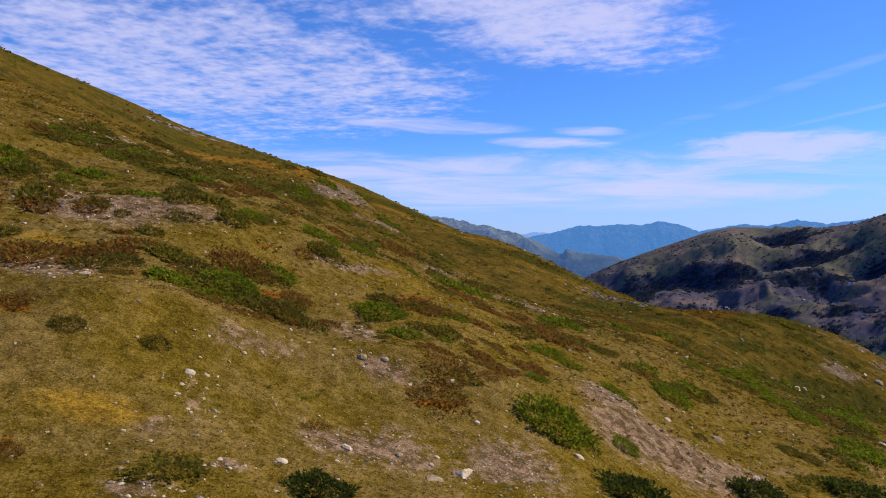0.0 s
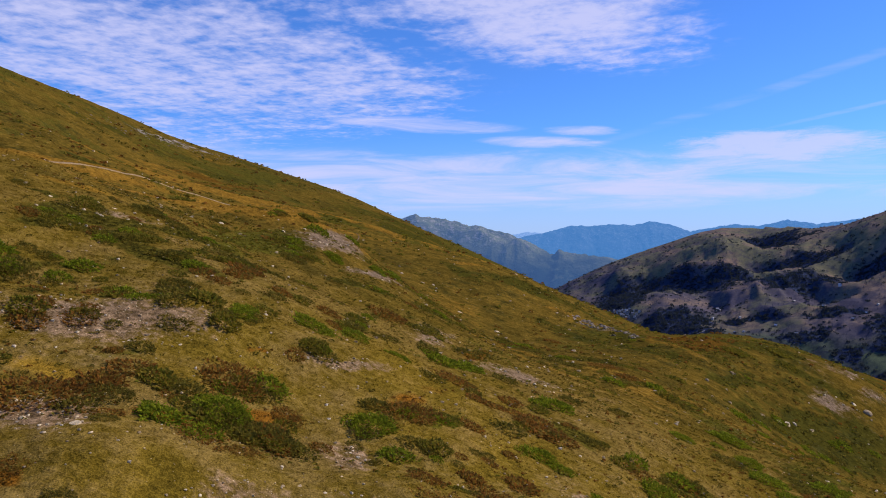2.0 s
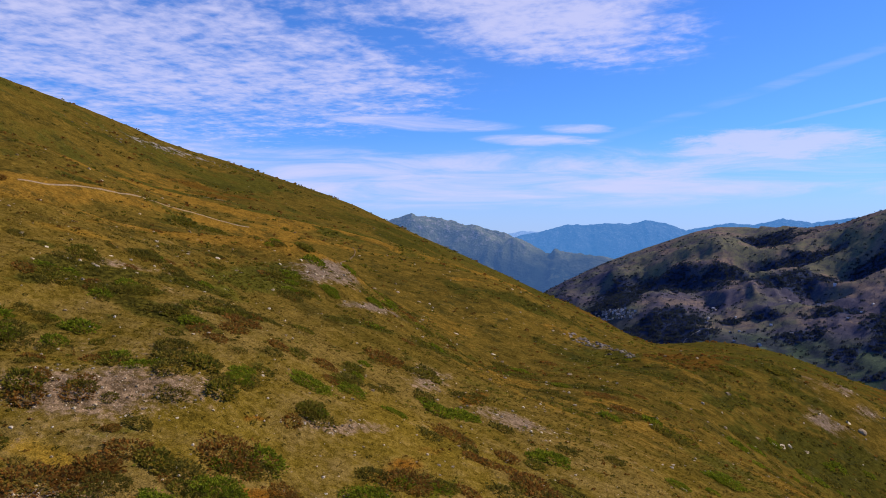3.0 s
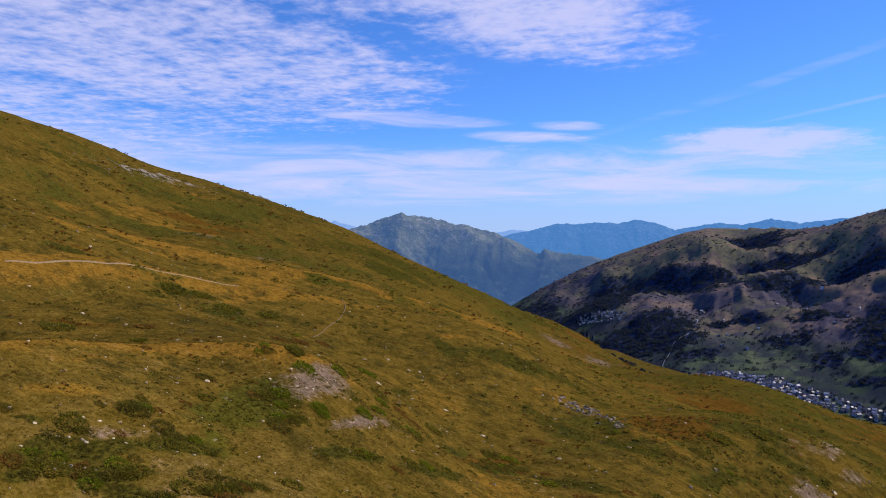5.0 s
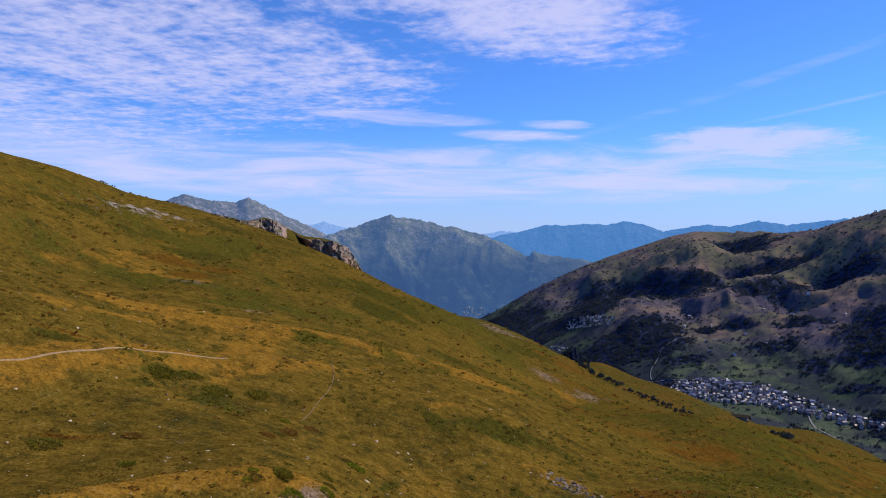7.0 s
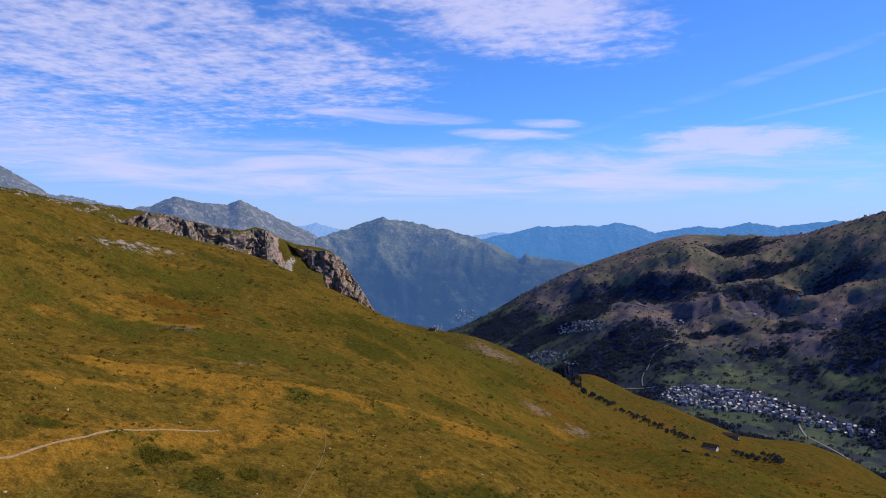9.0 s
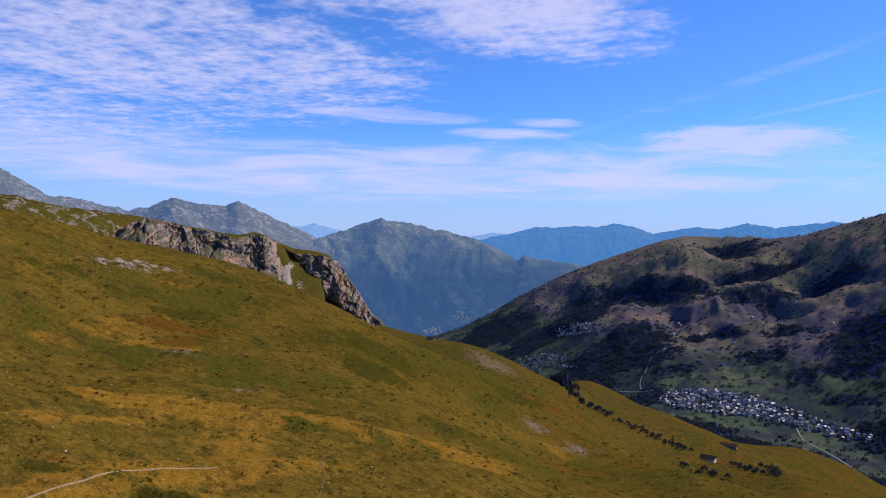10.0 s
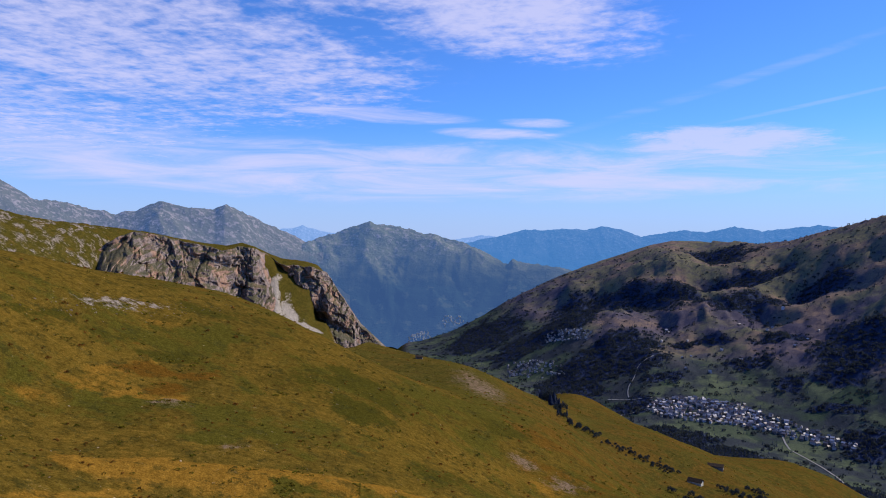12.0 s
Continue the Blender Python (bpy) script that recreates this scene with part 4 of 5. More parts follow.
def hewn(name, seed, mat, level=2):
    """An angular stone about 1 m across, flat-sided where it broke."""
    bm = bmesh.new()
    bmesh.ops.create_icosphere(bm, subdivisions=level, radius=0.62)
    rng = np.random.default_rng(seed)
    v = np.array([q.co for q in bm.verts])
    for _ in range(9):
        n = rng.normal(0, 1, 3)
        n /= np.linalg.norm(n)
        cut = rng.uniform(0.26, 0.5)
        over = np.clip(v @ n - cut, 0, None)
        v = v - over[:, None] * n
    v = v * np.array([1.0, rng.uniform(0.62, 0.9), rng.uniform(0.5, 0.75)]) + rng.normal(0, 0.008, v.shape)
    for q, c in zip(bm.verts, v):
        q.co = c
    me = bpy.data.meshes.new(name)
    bm.to_mesh(me)
    bm.free()
    me.materials.append(mat)
    return me


def set_down(x, y, size, turn, sink=0.1, squash=1.0, step=0.8):
    """The place of a thing laid on the slope."""
    z, e, w, n, s_ = relief(x + np.array([0.0, step, -step, 0.0, 0.0]), y + np.array([0.0, 0.0, 0.0, step, -step]))
    up = Vector(((w - e) / (2 * step), (s_ - n) / (2 * step), 1)).normalized()
    lean = Vector((0, 0, 1)).rotation_difference(up).to_matrix().to_4x4()
    return Matrix.Translation((x, y, z - sink * size)) @ lean @ Matrix.Rotation(turn, 4, "Z") @ Matrix.Diagonal((size, size, size * squash, 1))


def place(name, me, x, y, size, label, category, group, sink=0.1, squash=1.0):
    ob = new(name, me)
    ob.matrix_world = set_down(x, y, size, RNG.uniform(0, 6.28), sink, squash)
    return tagged(ob, label, category, group)


# ---- shrubs ----
JUNIPERS = [leaf_dome("juniper", 2600, 11 + k, 0.22, 0.042, JUNIPER, 0.6) for k in range(4)]
DEEPS = [leaf_dome("juniper", 2600, 21 + k, 0.30, 0.05, DEEP, 0.5) for k in range(2)]
DARKS = [leaf_dome("heath", 1400, 31 + k, 0.18, 0.045, OLIVE, 0.45) for k in range(3)]
RUSSETS = [leaf_dome("bilberry", 1300, 41 + k, 0.11, 0.042, RUSSET, 0.75) for k in range(3)]
LIMES = [leaf_dome("willow", 1100, 51 + k, 0.15, 0.06, LIME, 0.5) for k in range(2)]
THIN = {"j": [leaf_dome("juniper", 520, 71 + k, 0.22, 0.085, JUNIPER, 0.6) for k in range(2)], "d": [leaf_dome("heath", 420, 73 + k, 0.18, 0.075, OLIVE, 0.45) for k in range(2)],
        "r": [leaf_dome("bilberry", 420, 75 + k, 0.11, 0.085, RUSSET, 0.4) for k in range(2)], "l": [leaf_dome("willow", 380, 77 + k, 0.15, 0.10, LIME, 0.3) for k in range(2)]}
KINDS = {
    "j": (JUNIPERS, "juniper_shrub", "spreading green juniper shrub on the grassy slope", "shrub", "juniper shrubs on the slope"),
    "k": (DEEPS, "juniper_bush", "dense dark green juniper bush on stony ground", "shrub", "dark juniper bushes on the slope"),
    "d": (DARKS, "heath_shrub", "low dark olive heath shrub among dry grass", "shrub", "dark heath shrubs on the slope"),
    "r": (RUSSETS, "bilberry_patch", "low russet bilberry patch among dry grass", "shrub", "russet bilberry patches on the slope"),
    "l": (LIMES, "dwarf_willow", "low yellow-green dwarf willow on the slope", "shrub", "dwarf willows on the slope"),
}
JUNIPER_AT = [(4.5, 30.8, 3.2), (7.7, 32.4, 1.4), (8.8, 39.4, 1.5), (4.3, 34.9, 1.0),
              (5.8, 43.5, 2.0), (-3.3, 39.5, 2.6), (-9.8, 35.6, 2.7), (-8.0, 50.7, 2.6), (-11.5, 45.9, 1.6), (-5.6, 53.4, 2.2), (-2.5, 52.3, 1.5), (26.8, 69, 3.3),
              (24.8, 60, 2.2), (24.3, 55.7, 2.7), (24.7, 52.2, 2.6), (30.6, 58.7, 3.0), (25.4, 47.1, 2.4), (13, 43.8, 2.4), (25.9, 69.4, 2.2), (19.6, 60.4, 1.9),
              (-10.9, 85.2, 1.6), (7.1, 42.4, 1.3), (-11.4, 86.2, 2.1), (-6.8, 91.5, 2.1), (-5.4, 96.8, 1.9)]
DEEP_AT = [(-3.3, 20.8, 1.9), (6.9, 26.8, 2.6), (13.9, 33.6, 2.5), (20.1, 37.1, 3.5)]
DARK_AT = [(-12.6, 25.8, 1.1), (-14.1, 33.5, 1.9), (-24.8, 44.8, 3.0), (-7.4, 35.3, 2.4), (-16.3, 48.6, 2.3), (-13.3, 31.1, 1.0), (-1.9, 37.2, 1.1), (2.9, 40.6, 0.9),
           (13.2, 39.3, 0.8), (19.9, 41.7, 1.4), (19, 42.1, 1.4), (-7.1, 46.3, 1.0), (-31.6, 58.8, 1.3), (-24.5, 48.7, 1.6), (-9.9, 26.6, 1.0), (14.3, 59.4, 1.8),
           (-23.7, 84, 2.0), (-19, 95.4, 1.8), (-10.9, 105, 2.0), (-24.8, 66.5, 3.0), (-27, 64.9, 1.1), (-22, 65.8, 2.1), (-14.4, 78.2, 3.0), (49.2, 135.6, 2.8)]
RUSSET_AT = [(0.4, 31.5, 2.6), (-0.1, 29.7, 2.4), (-1.4, 42.4, 3.1), (1.4, 53.5, 3.2), (12.4, 45.8, 1.8), (-16.9, 32.6, 4.0), (-10.2, 39.2, 3.6), (-14.9, 26.9, 1.4),
             (-10.8, 19, 0.8), (-9.7, 32.7, 2.8), (-4.2, 25.5, 1.0), (2.1, 32.5, 1.0), (-7.4, 38.1, 1.8), (-0.3, 34.9, 1.8), (21, 96.3, 4.3), (-4.2, 67.5, 4.0), (-8.1, 32.9, 1.5)]
LIME_AT = [(-6.9, 19.5, 1.7), (57.6, 145.9, 4.6), (69, 153.1, 4.3), (68, 146.2, 3.7), (79.8, 163.6, 2.2), (-48.9, 104.9, 4.3), (-27.3, 60.3, 2.5),
           (-30, 151.4, 4.6), (-36.7, 147.1, 5.5), (-47.2, 146.8, 5.6), (-43.2, 151.4, 4.6)]


def shrub(kind, x, y, size, small=False):
    meshes, name, label, category, group = KINDS[kind]
    ob = place(name, (THIN[kind] if small else meshes)[int(RNG.integers(2))], x, y, size, label, category, group, 0.03, RNG.uniform(0.6, 0.95))
    ob.scale[0] *= RNG.uniform(1.0, 1.25)
    return ob


for kind, spots in (("j", JUNIPER_AT), ("k", DEEP_AT), ("d", DARK_AT), ("r", RUSSET_AT), ("l", LIME_AT)):
    for x, y, size in spots:
        shrub(kind, x, y, size)
# the thinner growth between them
grown = 0
while grown < 300:
    r, a = 34 * math.exp(RNG.uniform(0, 1.45)), radians(RNG.uniform(-32, 36))
    x, y = r * math.sin(a), r * math.cos(a)
    px, py = np.array([x]), np.array([y])
    if fbm(px, py, 15, 3, 701)[0] + 0.5 * fbm(px, py, 40, 2, 703)[0] < 0.10:
        continue
    russet = fbm(px, py, 12, 2, 707)[0] > 0.05
    size = RNG.uniform(0.5, 1.5) * (1 + r / 100)
    kind = "rrdrl"[int(RNG.integers(5))] if russet and x < 0.3 * y else "jjddl"[int(RNG.integers(5))]
    shrub(kind, x, y, size, True)
    grown += 1


# heath growing close together in the dark patches
for cx, cy, lx, ly, turn in DARK_NEAR_SPOTS + DARK_MID_SPOTS:
    if 36 < math.hypot(cx, cy) < 115:
        c, s_ = math.cos(radians(turn)), math.sin(radians(turn))
        for k in range(6):
            u, w = RNG.normal(0, 0.55) * lx, RNG.normal(0, 0.6) * ly
            shrub("dljdlr"[k], cx + u * c - w * s_, cy + u * s_ + w * c, RNG.uniform(0.8, 1.9) * (0.7 + cy / 150), True)


# ---- stones ----
STONES = [hewn("stone", 61 + k, STONE) for k in range(8)]
GREY_STONES = [hewn("stone", 81 + k, WEATHERED) for k in range(6)]
STONE_AT = [(0.7, 24.6, 0.95), (-0.3, 23.7, 0.66), (5.1, 28.8, 0.45), (-8.5, 25.7, 0.42), (-8.0, 26.1, 0.3), (-4.6, 22.1, 0.4), (-3.0, 24.4, 0.45), (-3.2, 31, 0.42),
            (-2.3, 31.2, 0.3), (0.4, 31.0, 0.3), (14.3, 40, 1.05), (-1.4, 24.9, 0.27), (1.3, 28.8, 0.26), (2.4, 29.1, 0.2), (-14.1, 30.2, 0.54), (20, 59.9, 0.66),
            (42.5, 109.7, 1.4), (50.3, 116.9, 1.1), (55.5, 120.2, 2.4), (61.2, 123.7, 1.8), (11.7, 39.9, 0.44), (79.1, 139.2, 2.4), (29.1, 50.9, 0.9), (2.9, 43.4, 0.32),
            (-20.1, 36.8, 0.37), (-25.7, 58.6, 0.38), (-25.9, 62.4, 0.5), (10.9, 32.6, 0.4), (14.8, 36.1, 0.6), (-5.8, 18.4, 0.3)]
STONE_FAR = [(-4.3, 19.9, 0.22), (53.6, 118.9, 1.6), (57.6, 121.9, 1.4), (77.4, 140.7, 1.9), (-6.9, 122.5, 1.9), (4.3, 130.4, 1.0), (19.1, 180.5, 0.85), (-10.4, 140.7, 0.85),
             (-6.3, 146.9, 0.8), (-2.2, 145.1, 0.9), (-0.2, 146.2, 0.9), (10, 123.1, 0.95), (-25.4, 58.5, 0.5), (-29.2, 58.5, 0.35), (-23.1, 83, 0.65), (57.8, 157.8, 0.8),
             (36.2, 131, 1.4), (21.6, 118.5, 1.1), (50.9, 130.6, 1.1), (-60.3, 119.5, 0.7)]


def stone(x, y, size, label="pale angular limestone lying in the grass", group="stones on the slope", name="stone", sink=0.08):
    rough = name in ("outcrop_rock", "plateau_rock", "block")
    return place(name, (GREY_STONES if rough else STONES)[int(RNG.integers(6))], x, y, size * (0.7 if y > 100 and size > 1.2 and name != "plateau_rock" else 1.0), label, "rock", group, sink, RNG.uniform(0.55, 0.95))


for x, y, size in STONE_AT + STONE_FAR:
    stone(x, y, size, *(("large pale limestone boulder on the slope", "boulders on the slope", "boulder") if size > 0.8 else ()))
for k in range(150):
    cx, cy, lx, ly, turn = (BARE_NEAR_SPOTS + BARE_FAR_SPOTS[:10])[int(RNG.integers(26))]
    u, w = RNG.normal(0, 0.6, 2)
    c, s_ = math.cos(radians(turn)), math.sin(radians(turn))
    stone(cx + u * lx * c - w * ly * s_, cy + u * lx * s_ + w * ly * c, RNG.uniform(0.09, 0.22) * (1 + cy / 90))
for k in range(85):  # a spill of blocks along a bank
    t = RNG.uniform(0, 1)
    x, y = (28 + 7 * t * 1.5, 153.5 - 1.0 * t) if t < 0.6 else (34 + 9 * (t - 0.6), 153 - 27 * (t - 0.6))
    stone(x + RNG.normal(0, 1.2), y + RNG.normal(0, 1.5), RNG.uniform(0.7, 2.0), "grey block in a spill of rubble", "blocks in the rubble spill", "block")
for k in range(180):  # an outcrop high on the slope
    t = RNG.uniform(0, 1)
    x, y = -133 + 52 * t + RNG.normal(0, 4.5), 288 + 100 * t + RNG.normal(0, 6)
    stone(x, y, RNG.uniform(0.6, 2.0) * (1.3 if t < 0.55 else 0.8), "weathered pale rock of a hillside outcrop", "rocks of the outcrop", "outcrop_rock", 0.22)
for k in range(130):  # rocks over the plateau by the cliff
    a, r = radians(RNG.uniform(-31, -15)), RNG.uniform(760, 960)
    stone(r * math.sin(a), r * math.cos(a), RNG.uniform(1.2, 4.2), "weathered pale rock on the grassy plateau", "rocks on the plateau", "plateau_rock", 0.2)


# ---- loose rubble, grass: too many to count ----
def many(name, unit, places, mat, label, category, smooth=False):
    """One mesh of many copies of a small shape, each with its own place, size and turn."""
    verts, faces = unit
    x, y, size, turn, tilt = places
    z = relief(x, y)
    n, k = len(x), len(verts)
    c, s_ = np.cos(turn)[:, None], np.sin(turn)[:, None]
    vx, vy, vz = (verts[None, :, i] * size[:, None] for i in range(3))
    vz = vz * tilt[:, None]
    px, py = x[:, None] + c * vx - s_ * vy, y[:, None] + s_ * vx + c * vy
    v = np.stack([px, py, z[:, None] + vz], 2).reshape(-1, 3)
    f = (faces[None] + (np.arange(n) * k)[:, None, None]).reshape(-1, faces.shape[1])
    me = tri_mesh(name, v, f, smooth)
    me.materials.append(mat)
    return tagged(new(name, me), label, category, kind="stuff"), x, y, z, k


def shard():
    bm = bmesh.new()
    bmesh.ops.create_icosphere(bm, subdivisions=1, radius=0.5)
    rng = np.random.default_rng(3)
    v = np.array([q.co for q in bm.verts]) * np.array([1, 0.7, 0.5]) + rng.normal(0, 0.07, (len(bm.verts), 3))
    bm.verts.index_update()
    f = np.array([[q.index for q in p.verts] for p in bm.faces])
    bm.free()
    return v, f


def fan(n, near, far, lo=-33, hi=37):
    """Places over the hillside, as thick to the eye near as far."""
    r = near * np.exp(RNG.uniform(0, math.log(far / near), n))
    a = np.radians(RNG.uniform(lo, hi, n))
    return r * np.sin(a), r * np.cos(a), r


x, y, r = fan(64000, 15, 240)
bare_here = covers(x, y, relief(x, y))[2]
keep = RNG.uniform(0, 1, len(x)) < np.clip((bare_here - 0.22) * 2.0, 0.10, 1) * np.clip(50 / r, 0.2, 1)
x, y, r = x[keep], y[keep], r[keep]
size = (0.03 + 0.18 * RNG.uniform(0, 1, len(x)) ** 4) * np.clip(r / 30, 0.9, 4.5)
many("rubble", shard(), (x, y, size, RNG.uniform(0, 6.28, len(x)), RNG.uniform(0.6, 1.2, len(x))), GRIT, "pale limestone rubble strewn over the slope", "rubble")


def tuft(blades, seed, spread=0.5):
    rng = np.random.default_rng(seed)
    v, f = [], []
    for k in range(blades):
        a, w = rng.uniform(0, 6.28), rng.uniform(0, 6.28)
        b = np.array([math.cos(a), math.sin(a), 0]) * rng.uniform(0, spread)
        s_ = np.array([math.cos(w), math.sin(w), 0]) * 0.09
        tip = b + np.array([math.cos(a) * 0.5, math.sin(a) * 0.5, rng.uniform(0.6, 1.1)])
        v += [b - s_ - (0, 0, 0.1), b + s_ - (0, 0, 0.1), tip]
        f.append([3 * k, 3 * k + 1, 3 * k + 2])
    return np.array(v), np.array(f)


x, y, r = fan(110000, 15, 150)
c = covers(x, y, relief(x, y))
keep = RNG.uniform(0, 1, len(x)) < np.clip(1.35 - 2.2 * c[2], 0.05, 1)
x, y, r = x[keep], y[keep], r[keep]
size = RNG.uniform(0.05, 0.12, len(x)) * np.clip(r / 35, 0.8, 1.9)
grass, x, y, z, k = many("grass", tuft(5, 2), (x, y, size, RNG.uniform(0, 6.28, len(x)), RNG.uniform(0.5, 1.0, len(x))), GROUND, "short dry alpine grass, olive to golden", "grass")
lay_covers(grass.data, covers(x, y, z), k)


def tussock(n, seed):
    """A small leafy cushion of a few sprays."""
    rng = np.random.default_rng(seed)
    d = rng.normal(0, 1, (n, 3))
    d[:, 2] = np.abs(d[:, 2])
    d /= np.linalg.norm(d, axis=1)[:, None]
    p = d * np.array([0.42, 0.42, 0.24]) * rng.uniform(0.5, 1, n)[:, None]
    s_ = np.cross(d, rng.normal(0, 1, (n, 3))) * 0.22
    v = np.stack([p - s_, p + s_, p + d * 0.34 + (0, 0, 0.06)], 1).reshape(-1, 3)
    return v, np.arange(n * 3).reshape(-1, 3)


for name, n, mat, seed, layer, label in (("low_heath", 3600, OLIVE, 5, 8, "scattered low dark heath cushions over the slope"),
                                         ("low_bilberry", 2600, RUSSET, 6, 3, "scattered russet bilberry cushions over the slope"),
                                         ("low_willow", 3200, LIME, 8, 1, "scattered yellow-green cushions over the slope")):
    x, y, r = fan(n * 2, 34, 800)
    patchy = fbm(x, y, 26, 4, seed * 31, 0.6)
    keep = patchy > np.quantile(patchy, 0.64)
    nx, ny, nr = fan(42000, 17, 230)
    thick = covers(nx, ny, relief(nx, ny))[layer]
    dense = RNG.uniform(0, 1, len(nx)) < np.clip((thick - 0.42) * 3.6, 0, 0.8)
    x, y, r = np.concatenate([x[keep], nx[dense]]), np.concatenate([y[keep], ny[dense]]), np.concatenate([r[keep], nr[dense]])
    size = RNG.uniform(0.2, 0.62, len(x)) * np.clip(r / 80, 0.45, 4.5)
    many(name, tussock(12, seed), (x, y, size, RNG.uniform(0, 6.28, len(x)), RNG.uniform(0.45, 0.8, len(x))), mat, label, "undergrowth")


# ---- trails and roads ----
def ribbon(name, line, wide, mat, label, lift=0.05, category="path", ragged=0.25, step=0.8):
    line = np.array(line, float)
    knots = np.concatenate([[0], np.cumsum(np.hypot(*np.diff(line, axis=0).T))])
    s_ = np.arange(0, knots[-1], step)
    smooth = lambda q: np.convolve(np.pad(np.interp(s_, knots, q), 6, "edge"), np.ones(13) / 13, "valid")
    x, y = smooth(line[:, 0]), smooth(line[:, 1])
    tx, ty = np.gradient(x), np.gradient(y)
    n = np.hypot(tx, ty) + 1e-9
    rows = []
    for w in (-0.5, -0.3, 0, 0.3, 0.5):
        off = w * wide * (1 + ragged * fbm(s_, s_ * 0 + w * 9, 3.0, 3, 77)) + wide * ragged * fbm(s_, s_ * 0, 9.0, 2, 79)
        px, py = x - ty / n * off, y + tx / n * off
        rows.append(np.stack([px, py, relief(px, py) + lift - (0.12 if abs(w) == 0.5 else 0)], 1))
    me = grid_mesh(name, np.concatenate(rows), 5, len(x))
    me.materials.append(mat)
    return tagged(new(name, me), label, category, kind="structure")


ribbon("trail_upper", [(-66, 121), (-64, 125.2), (-61.1, 130.4), (-58.1, 138.4), (-55.4, 144.3), (-53.7, 151), (-49, 156.5), (-44, 162.9), (-38.1, 168.2)], 0.40, TRACK, "pale trodden footpath across the slope", 0.12, "path", 0.6)
ribbon("trail_lower", [(-20.5, 143), (-19.6, 148.1), (-19, 156.6), (-17.4, 168.3), (-17.5, 179.2), (-19.7, 190.7)], 0.24, DIRT, "narrow trodden footpath winding down the slope")
ribbon("road_valley", [(430, 1505), (470, 1462), (510, 1434), (598, 1421), (647, 1349), (681, 1292), (665, 1240), (650, 1216), (664, 1155), (668, 1101), (640, 1020), (600, 930)], 2.8, TARMAC, "pale road along the valley", 1.0, "road", 0.05, 6)
ribbon("road_fields", [(470, 1462), (480, 1520), (520, 1570), (530, 1620), (590, 1650)], 2.0, TARMAC, "pale farm track up through fields", 1.0, "road", 0.1, 6)
ribbon("road_bridge", [(400, 1400), (450, 1392), (490, 1402), (540, 1385)], 3, TARMAC, "pale lane to the village", 1.0, "road", 0.05, 6)


# ---- trees ----
def part(name, me, mat, parent, label=""):
    me.materials.clear()
    me.materials.append(mat)
    ob = new(name, me)
    ob.parent = parent
    return tagged(ob, label)


def conifer_shape(tiers, arms, seed, droop=0.35):
    """Verts and faces of a crown 1 m tall: tiers of ragged boughs."""
    rng = np.random.default_rng(seed)
    v, f = [], []
    for t in range(tiers):
        h = 0.10 + 0.86 * t / tiers
        reach = 0.25 * (1 - h) ** 0.8 + 0.03
        for k in range(arms):
            a = 2 * math.pi * (k + 0.5 * (t % 2)) / arms + rng.uniform(-0.3, 0.3)
            w = rng.uniform(0.7, 1.15) * reach
            d, e = np.array([math.cos(a), math.sin(a), 0]), np.array([-math.sin(a), math.cos(a), 0])
            base = np.array([0, 0, h + 0.14])
            i = len(v)
            v += [base, d * w * 0.7 + e * w * 0.5 + (0, 0, h), d * w + (0, 0, h - droop * w), d * w * 0.7 - e * w * 0.5 + (0, 0, h)]
            f.append([i, i + 1, i + 2, i + 3])
    return np.array(v, float), np.array(f)


def trunk_mesh(name, tall, wide):
    bm = bmesh.new()
    bmesh.ops.create_cone(bm, segments=7, radius1=wide, radius2=wide * 0.25, depth=tall, cap_ends=True)
    bmesh.ops.translate(bm, verts=bm.verts, vec=(0, 0, tall / 2 - 0.06))
    me = bpy.data.meshes.new(name)
    bm.to_mesh(me)
    bm.free()
    return me


def tree(kind, seed):
    ob = new("conifer" if kind == "c" else "alder")
    if kind == "c":
        part("trunk", trunk_mesh("trunk", 0.8, 0.025), BARK, ob)
        v, f = conifer_shape(11, 9, seed)
        part("crown", tri_mesh("crown", v, f), HAZY_NEEDLES, ob)
        return tagged(ob, "dark green conifer at the edge of the slope", "tree", "trees along the spur")
    part("trunk", trunk_mesh("trunk", 0.5, 0.035), BARK, ob)
    me = leaf_dome("crown", 420, seed, 0.62, 0.13, HAZY_BROADLEAF, 0.5)
    me.transform(Matrix.Translation((0, 0, 0.38)))
    part("crown", me, HAZY_BROADLEAF, ob)
    return tagged(ob, "dark bushy alder at the edge of the slope", "tree", "trees along the spur")


MODELS = [tree("c", 3), tree("c", 4), tree("a", 5), tree("a", 6)]
TREE_AT = [(150, 720, 9), (147, 705, 10), (144, 690, 8), (143, 670, 11), (143, 655, 12), (145, 643, 10), (140, 600, 6), (141, 587, 5), (147, 582, 6), (152, 576, 5), (157, 568, 6),
           (162, 556, 5), (168, 550, 5), (176, 547, 4.5), (182, 540, 5), (188, 533, 4), (197, 531, 4.5), (205, 528, 4), (181, 454, 5), (191, 456, 6), (222, 494, 5), (225, 487, 5), (226, 473, 5), (229, 459, 5), (245, 497, 5)]
spots = list(TREE_AT)
for k in range(150):
    x, y, h = TREE_AT[int(RNG.integers(len(TREE_AT)))]
    spots.append((x + RNG.normal(0, 3.5), y + RNG.normal(0, 13), h * RNG.uniform(0.3, 0.8)))
